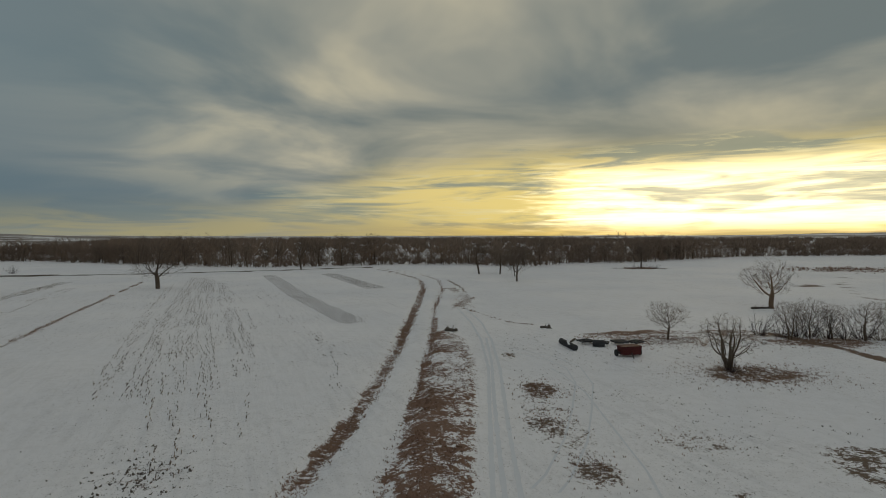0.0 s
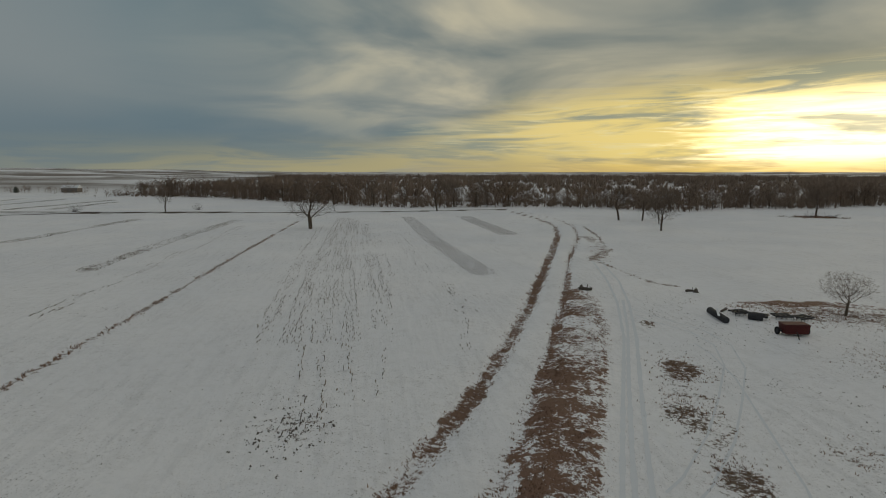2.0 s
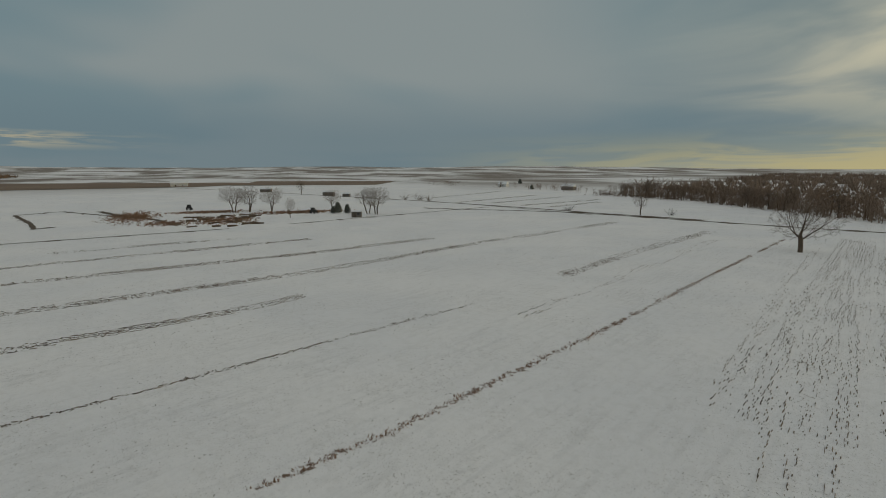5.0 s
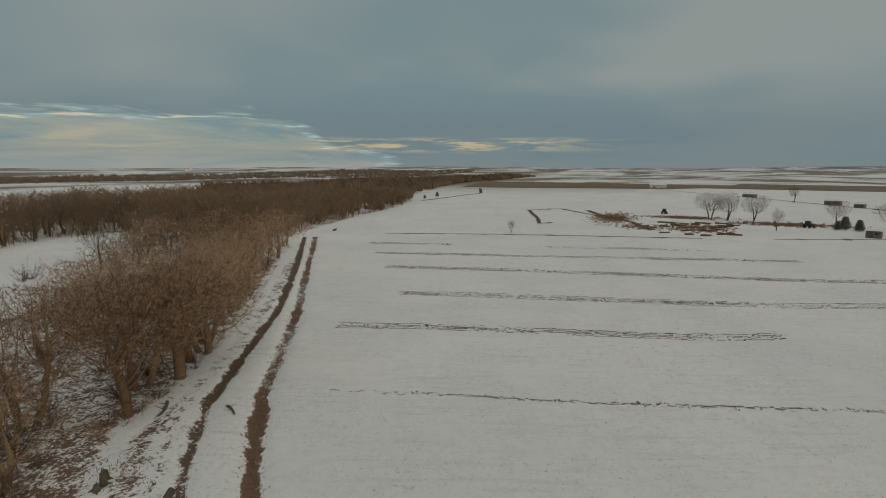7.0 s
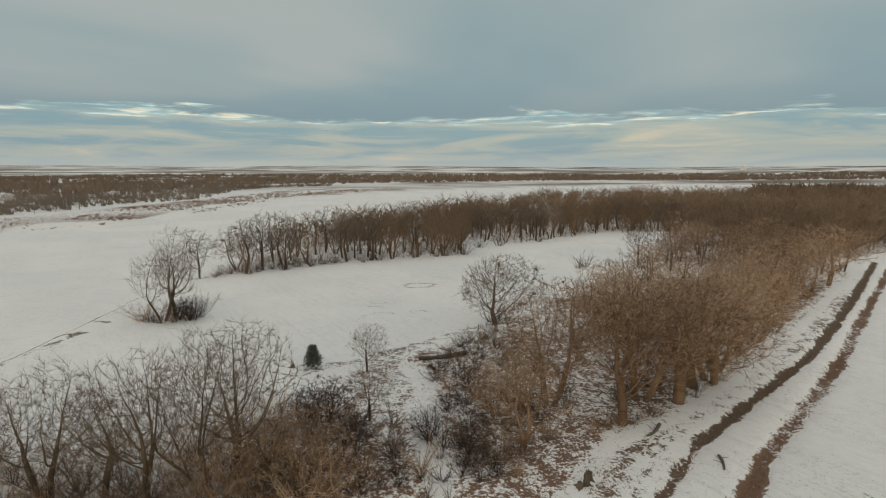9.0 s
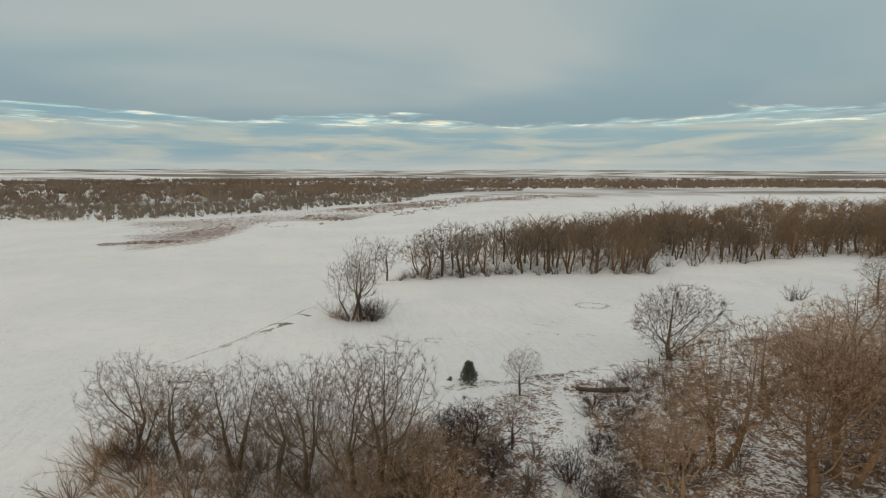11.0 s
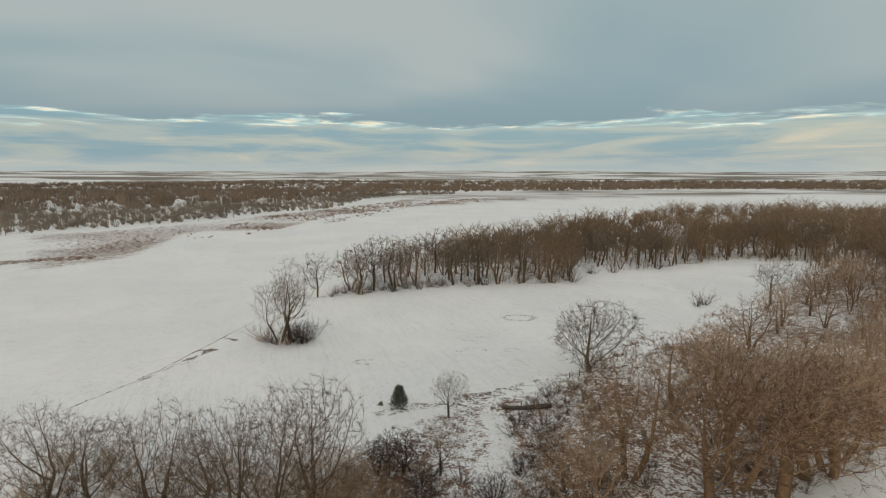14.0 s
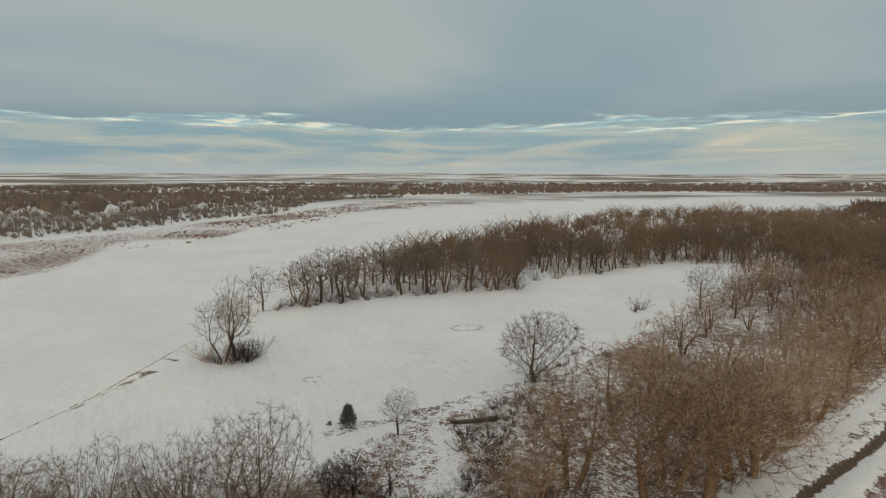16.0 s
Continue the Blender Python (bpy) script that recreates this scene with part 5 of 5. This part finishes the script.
def rod(p, q, r, r2=None, sides=10, hollow=0.0):
    bm = bmesh.new()
    p, q = Vector(p), Vector(q)
    L = (q - p).length
    m = Matrix.Translation((p + q) / 2) @ (q - p).to_track_quat("Z", "Y").to_matrix().to_4x4()
    bmesh.ops.create_cone(bm, cap_ends=hollow == 0, segments=sides, radius1=r, radius2=r if r2 is None else r2, depth=L, matrix=m)
    if hollow:
        bmesh.ops.solidify(bm, geom=list(bm.faces), thickness=hollow)
    return bm


def wheel(parent, x, y, z, r, w, turn=0.0):
    tyre_bm = bmesh.new()
    n, m = 16, 6
    ring = [[tyre_bm.verts.new((x + math.cos(b) * w / 2, y + math.cos(a) * (r - 0.25 * r * (1 - math.sin(b))), z + math.sin(a) * (r - 0.25 * r * (1 - math.sin(b))))) for b in (6.283 * j / m for j in range(m))] for a in (6.283 * i / n for i in range(n))]
    for i in range(n):
        for j in range(m):
            tyre_bm.faces.new((ring[i][j], ring[(i + 1) % n][j], ring[(i + 1) % n][(j + 1) % m], ring[i][(j + 1) % m]))
    wh = part("wheel", rod((x - w * 0.3, y, z), (x + w * 0.3, y, z), r * 0.18, sides=10), steel_dark, parent)
    part("tyre", tyre_bm, rubber, wh)
    part("rim", rod((x - w * 0.15, y, z), (x + w * 0.15, y, z), r * 0.6, sides=14), steel_dark, wh)


def thing(name, x, y, turn, label, category, group="", sink=0.0):
    ob = new(name)
    ob.matrix_world = Matrix.Translation((x, y, ground_z(x, y) - sink)) @ Matrix.Rotation(radians(turn), 4, "Z")
    return tagged(ob, label, category, group)


# a red seed drill with its hopper, wheels and drawbar
drill = thing("seed_drill", 21.6, 60.4, 12, "rusty red seed drill parked in the snow", "farm machine")
hop = part("hopper", box(0, 0, 0.25, 2.5, 1.3, 0.9, 0.05, 0.92), red_paint, drill)
part("lid", box(0, 0.03, 1.16, 2.54, 1.36, 0.07, 0.02), red_paint, hop, "faded red hinged lid")
part("frame", box(0, 0, 0.42, 2.9, 0.16, 0.14, 0.02), steel_dark, drill)
for sx in (-1.5, 1.5):
    wheel(drill, sx, 0.25, 0.40, 0.42, 0.22)
part("drawbar", rod((0, -0.5, 0.5), (-0.9, -2.4, 0.32), 0.06), steel_dark, drill)
for k in range(7):
    part("coulter", rod((-1.1 + k * 0.37, 0.35, 0.55), (-1.1 + k * 0.37, 0.62, 0.02), 0.035, 0.06, 6), steel_dark, drill)
# steel culvert
pipe = thing("culvert_pipe", 15.7, 65.5, 0, "dark ribbed steel culvert pipe lying in snow", "pipe")
part("shell", rod((-0.35, 2.1, 0.33), (0.35, -2.1, 0.33), 0.36, sides=18, hollow=0.02), steel_dark, pipe)
for k in range(9):
    s = -1 + k / 4
    part("rib", rod((0.35 * s + 0.01, -2.1 * s - 0.04, 0.33), (0.35 * s - 0.01, -2.1 * s + 0.04, 0.33), 0.385, sides=18), steel_dark, pipe)
part("snow_cap", box(0, 0, 0.66, 0.26, 3.6, 0.05, 0.02), snow_plain, pipe, "thin snow on top", Matrix.Rotation(radians(-9.5), 4, "Z"))
# harrow sections and beams on the scrap heap
for x, y, turn in ((18.4, 67.4, 25), (20.0, 66.2, -12), (22.6, 66.8, 8), (24.6, 66.6, 35)):
    h = thing("harrow_section", x, y, turn, "rusted harrow section on a scrap heap", "farm machine", "scrapped harrows")
    for k in range(3):
        part("beam", box(0, -0.6 + k * 0.6, 0.34, 1.9, 0.18, 0.18, 0.02), steel_dark, h)
    for k in range(4):
        part("crossbar", box(-0.8 + k * 0.53, 0, 0.43, 0.12, 1.4, 0.10, 0.01), steel_dark, h)
    for k in range(8):
        part("tine", rod((-0.8 + (k % 4) * 0.53, -0.45 + 0.9 * (k // 4), 0.36), (-0.8 + (k % 4) * 0.53, -0.45 + 0.9 * (k // 4), 0.0), 0.03, 0.015, 5), steel_dark, h)
tank = thing("fuel_drum", 19.6, 65.6, 0, "dark steel drum lying among scrap", "drum")
part("body", rod((-0.7, 0.2, 0.42), (0.7, -0.1, 0.42), 0.42, sides=18), steel_dark, tank)
for s in (-0.45, 0.0, 0.45):
    part("hoop", rod((s - 0.03, 0.05 - 0.21 * s, 0.42), (s + 0.03, 0.05 - 0.21 * s, 0.42), 0.445, sides=18), steel_dark, tank)
for x, y, turn, L in ((17.2, 69, 60, 2.0), (18.9, 68.6, 115, 1.8), (23.6, 67.8, 20, 2.6), (20.8, 68, -30, 1.7)):
    b = thing("scrap_beam", x, y, turn, "weathered timber beam on a scrap heap", "beam", "scrap beams")
    part("timber", box(0, 0, 0.05, L, 0.2, 0.2, 0.02), old_wood, b)
    part("iron_strap", box(L * 0.3, 0, 0.045, 0.08, 0.22, 0.215, 0.01), steel_dark, b)


def log_mesh(L, r, seed, bend=0.06):
    r4 = random.Random(seed)
    bm = bmesh.new()
    rings, n, m = [], 8, 9
    for i in range(n + 1):
        s = i / n
        rad = r * (1 - 0.35 * s) * r4.uniform(0.9, 1.1)
        oy, oz = math.sin(s * 3.1) * L * bend, r * 0.85 + 0.03 * math.sin(s * 7)
        rings.append([bm.verts.new((L * (s - 0.5), oy + rad * math.cos(a), oz + rad * math.sin(a))) for a in (6.283 * j / m for j in range(m))])
    for a, b in zip(rings, rings[1:]):
        for j in range(m):
            bm.faces.new((a[j], a[(j + 1) % m], b[(j + 1) % m], b[j]))
    bm.faces.new(rings[0][::-1])
    bm.faces.new(rings[-1])
    return bm


def fallen_log(x, y, turn, L, r, label, seed, mat=old_wood, group="", snowy=True):
    t = thing("fallen_log", x, y, turn, label, "log", group, sink=0.05)
    part("stem", log_mesh(L, r, seed), mat, t)
    r4 = random.Random(seed)
    for k in range(3):
        p = Vector((L * r4.uniform(-0.35, 0.4), r * 0.3, r))
        part("branch_stub", rod(p, p + Vector((r4.uniform(-0.4, 0.4), r4.uniform(-0.8, 0.8), r4.uniform(0.1, 0.6))), r * 0.25, r * 0.12, 6), mat, t)
    return t


fallen_log(-23.4, -59.9, 5, 6.4, 0.34, "dark fallen trunk lying at the foot of the bank", 3)
fallen_log(-28.3, -24.7, 20, 2.4, 0.32, "short dark log beside the levee track", 4)
fallen_log(1.2, 76.0, 10, 1.8, 0.3, "dark broken log on the grassy verge", 5)
fallen_log(61, 99.6, 8, 4.5, 0.25, "broken limb lying at the foot of a cottonwood", 6)
fallen_log(-38.5, -36.8, 35, 3.0, 0.18, "fallen branch at the edge of the wood", 7)
fallen_log(-44, -45, 40, 3.6, 0.2, "fallen branch at the edge of the wood", 8)
fallen_log(-40.8, -30.8, 60, 2.2, 0.13, "broken branch lying across the track", 9)
fallen_log(15.5, 79, 15, 1.6, 0.2, "small dark log in the snow", 10)
fallen_log(-168, -104.5, 20, 4.0, 0.4, "dark log at the end of the levee track", 11)
for x, y, h in ((-28.3, -30.4, 1.0), (-28.9, -31.0, 0.7), (-27.6, -30.2, 0.5), (16.0, 78.6, 0.5), (0.6, 77, 0.45), (-4.5, -60.5, 0.4)):
    st = thing("tree_stump", x, y, x * 50, "dark splintered stump in the snow", "stump", "stumps")
    part("stem", rod((0, 0, -0.1), (0.08, 0.05, h), 0.28, 0.2, 9), old_wood, st)
    part("splinter", rod((0.08, 0.0, h * 0.8), (0.2, 0.08, h * 1.45), 0.10, 0.02, 5), old_wood, st)
    for k in range(3):
        a = k * 2.1
        part("root", rod((0.1 * math.cos(a), 0.1 * math.sin(a), 0.15), (0.55 * math.cos(a), 0.55 * math.sin(a), -0.05), 0.12, 0.04, 6), old_wood, st)

# farmyard: rows of felled logs, a tractor, a shed, a lorry
r5 = random.Random(5)
for k in range(26):
    x, y = -199 - r5.uniform(0, 1) ** 1.0 * 48, 8 + r5.uniform(0, 26)
    fallen_log(x, y, r5.uniform(60, 125), r5.uniform(3, 6.5), r5.uniform(0.25, 0.45), "felled trunk lying in the farmyard", 20 + k, bark, "felled logs")


def tractor(x, y, turn, paint, label):
    t = thing("tractor", x, y, turn, label, "tractor")
    part("bonnet", box(0, 1.2, 0.8, 0.8, 1.9, 0.75, 0.06), paint, t)
    cab = part("cab", box(0, -0.5, 0.9, 1.4, 1.4, 1.7, 0.06), steel_dark, t)
    part("roof", box(0, -0.5, 2.62, 1.6, 1.6, 0.12, 0.03), paint, cab)
    for sx in (-0.95, 0.95):
        wheel(t, sx, -0.7, 0.85, 0.85, 0.5)
        wheel(t, sx * 0.8, 1.7, 0.5, 0.5, 0.3)
    part("exhaust", rod((0.3, 1.4, 1.5), (0.3, 1.4, 2.4), 0.05), steel_dark, t)


tractor(-290, 8.7, 70, steel_dark, "dark old tractor at the edge of the farmyard")
tractor(-241.5, 58.8, 40, steel_dark, "dark old tractor among farmyard scrap")


def shed(x, y, turn, L, W, H, wall_mat, label, rise=1.2):
    t = thing("shed", x, y, turn, label, "building")
    part("wall", box(0, 0, -0.1, L, W, H + 0.1, 0.03), wall_mat, t)
    bm = bmesh.new()
    a, b = L / 2 + 0.3, W / 2 + 0.35
    v = [bm.verts.new(c) for c in ((-a, -b, H), (a, -b, H), (a, b, H), (-a, b, H), (-a, 0, H + rise), (a, 0, H + rise))]
    for f in ((0, 1, 5, 4), (2, 3, 4, 5), (0, 4, 3), (1, 2, 5), (0, 3, 2, 1)):
        bm.faces.new([v[i] for i in f])
    part("roof", bm, snow_plain, t, "snow-covered gable roof")
    part("door", box(-L * 0.2, -W / 2 - 0.03, 0, 1.6, 0.06, min(H * 0.85, 2.1), 0.01), old_wood, t)
    part("window", box(L * 0.22, -W / 2 - 0.03, 1.1, 0.9, 0.06, 0.8, 0.01), steel_dark, t)


board = two_tone("weathered boards", (0.10, 0.09, 0.085), (0.26, 0.24, 0.22), 4.0, 0.85)
white_board = two_tone("white painted boards", (0.55, 0.55, 0.55), (0.75, 0.75, 0.74), 4.0, 0.7)
shed(-216, 71.2, 65, 4.0, 3.0, 2.4, board, "small grey weathered shed in the farmyard", 0.6)
shed(-484, 72.7, 60, 9, 5, 2.6, board, "dark barn with a snowy roof far off", 1.6)
shed(-398, 106, 60, 8, 5, 2.8, board, "low dark shed beside the farm lane")
shed(-378, 114, 60, 5, 4, 2.2, board, "low dark shed beside the farm lane")
shed(-687, 5, 85, 18, 9, 4.0, white_board, "white farm building far across the fields", 2.5)
shed(-500, 330, 30, 10, 7, 3.5, white_board, "white farmhouse among bare trees", 2.5)
shed(-395, 335, 20, 12, 7, 3.5, board, "weathered farm building among bare trees", 2.5)
# grain elevator on the skyline
el = thing("grain_elevator", -1686, -1846, 20, "pale grain elevator on the skyline", "building")
part("tower", box(0, 0, -1, 12, 9, 13, 0.2), white_board, el)
for k in range(4):
    part("silo", rod((10 + k * 7, 0, -1), (10 + k * 7, 0, 9), 3.4, sides=14), white_board, el)
part("headhouse", box(0, 0, 12, 6, 5, 4, 0.2), white_board, el)
# fence posts along the bank and the field lane
for k in range(9):
    x, y = -31 - k * 1.6 + r3.uniform(-0.2, 0.2), -69.5 - k * 1.35
    p = new("fence_post", None)
    p.matrix_world = Matrix.Translation((x, y, ground_z(x, y)))
    tagged(p, "weathered wooden fence post in the snow", "post", "bank fence posts")
    part("post", rod((0, 0, -0.1), (r3.uniform(-0.06, 0.06), 0, 1.1), 0.06, 0.05, 7), old_wood, p)
    part("snow_cap", rod((0, 0, 1.1), (0, 0, 1.15), 0.055, 0.03, 7), snow_plain, p)
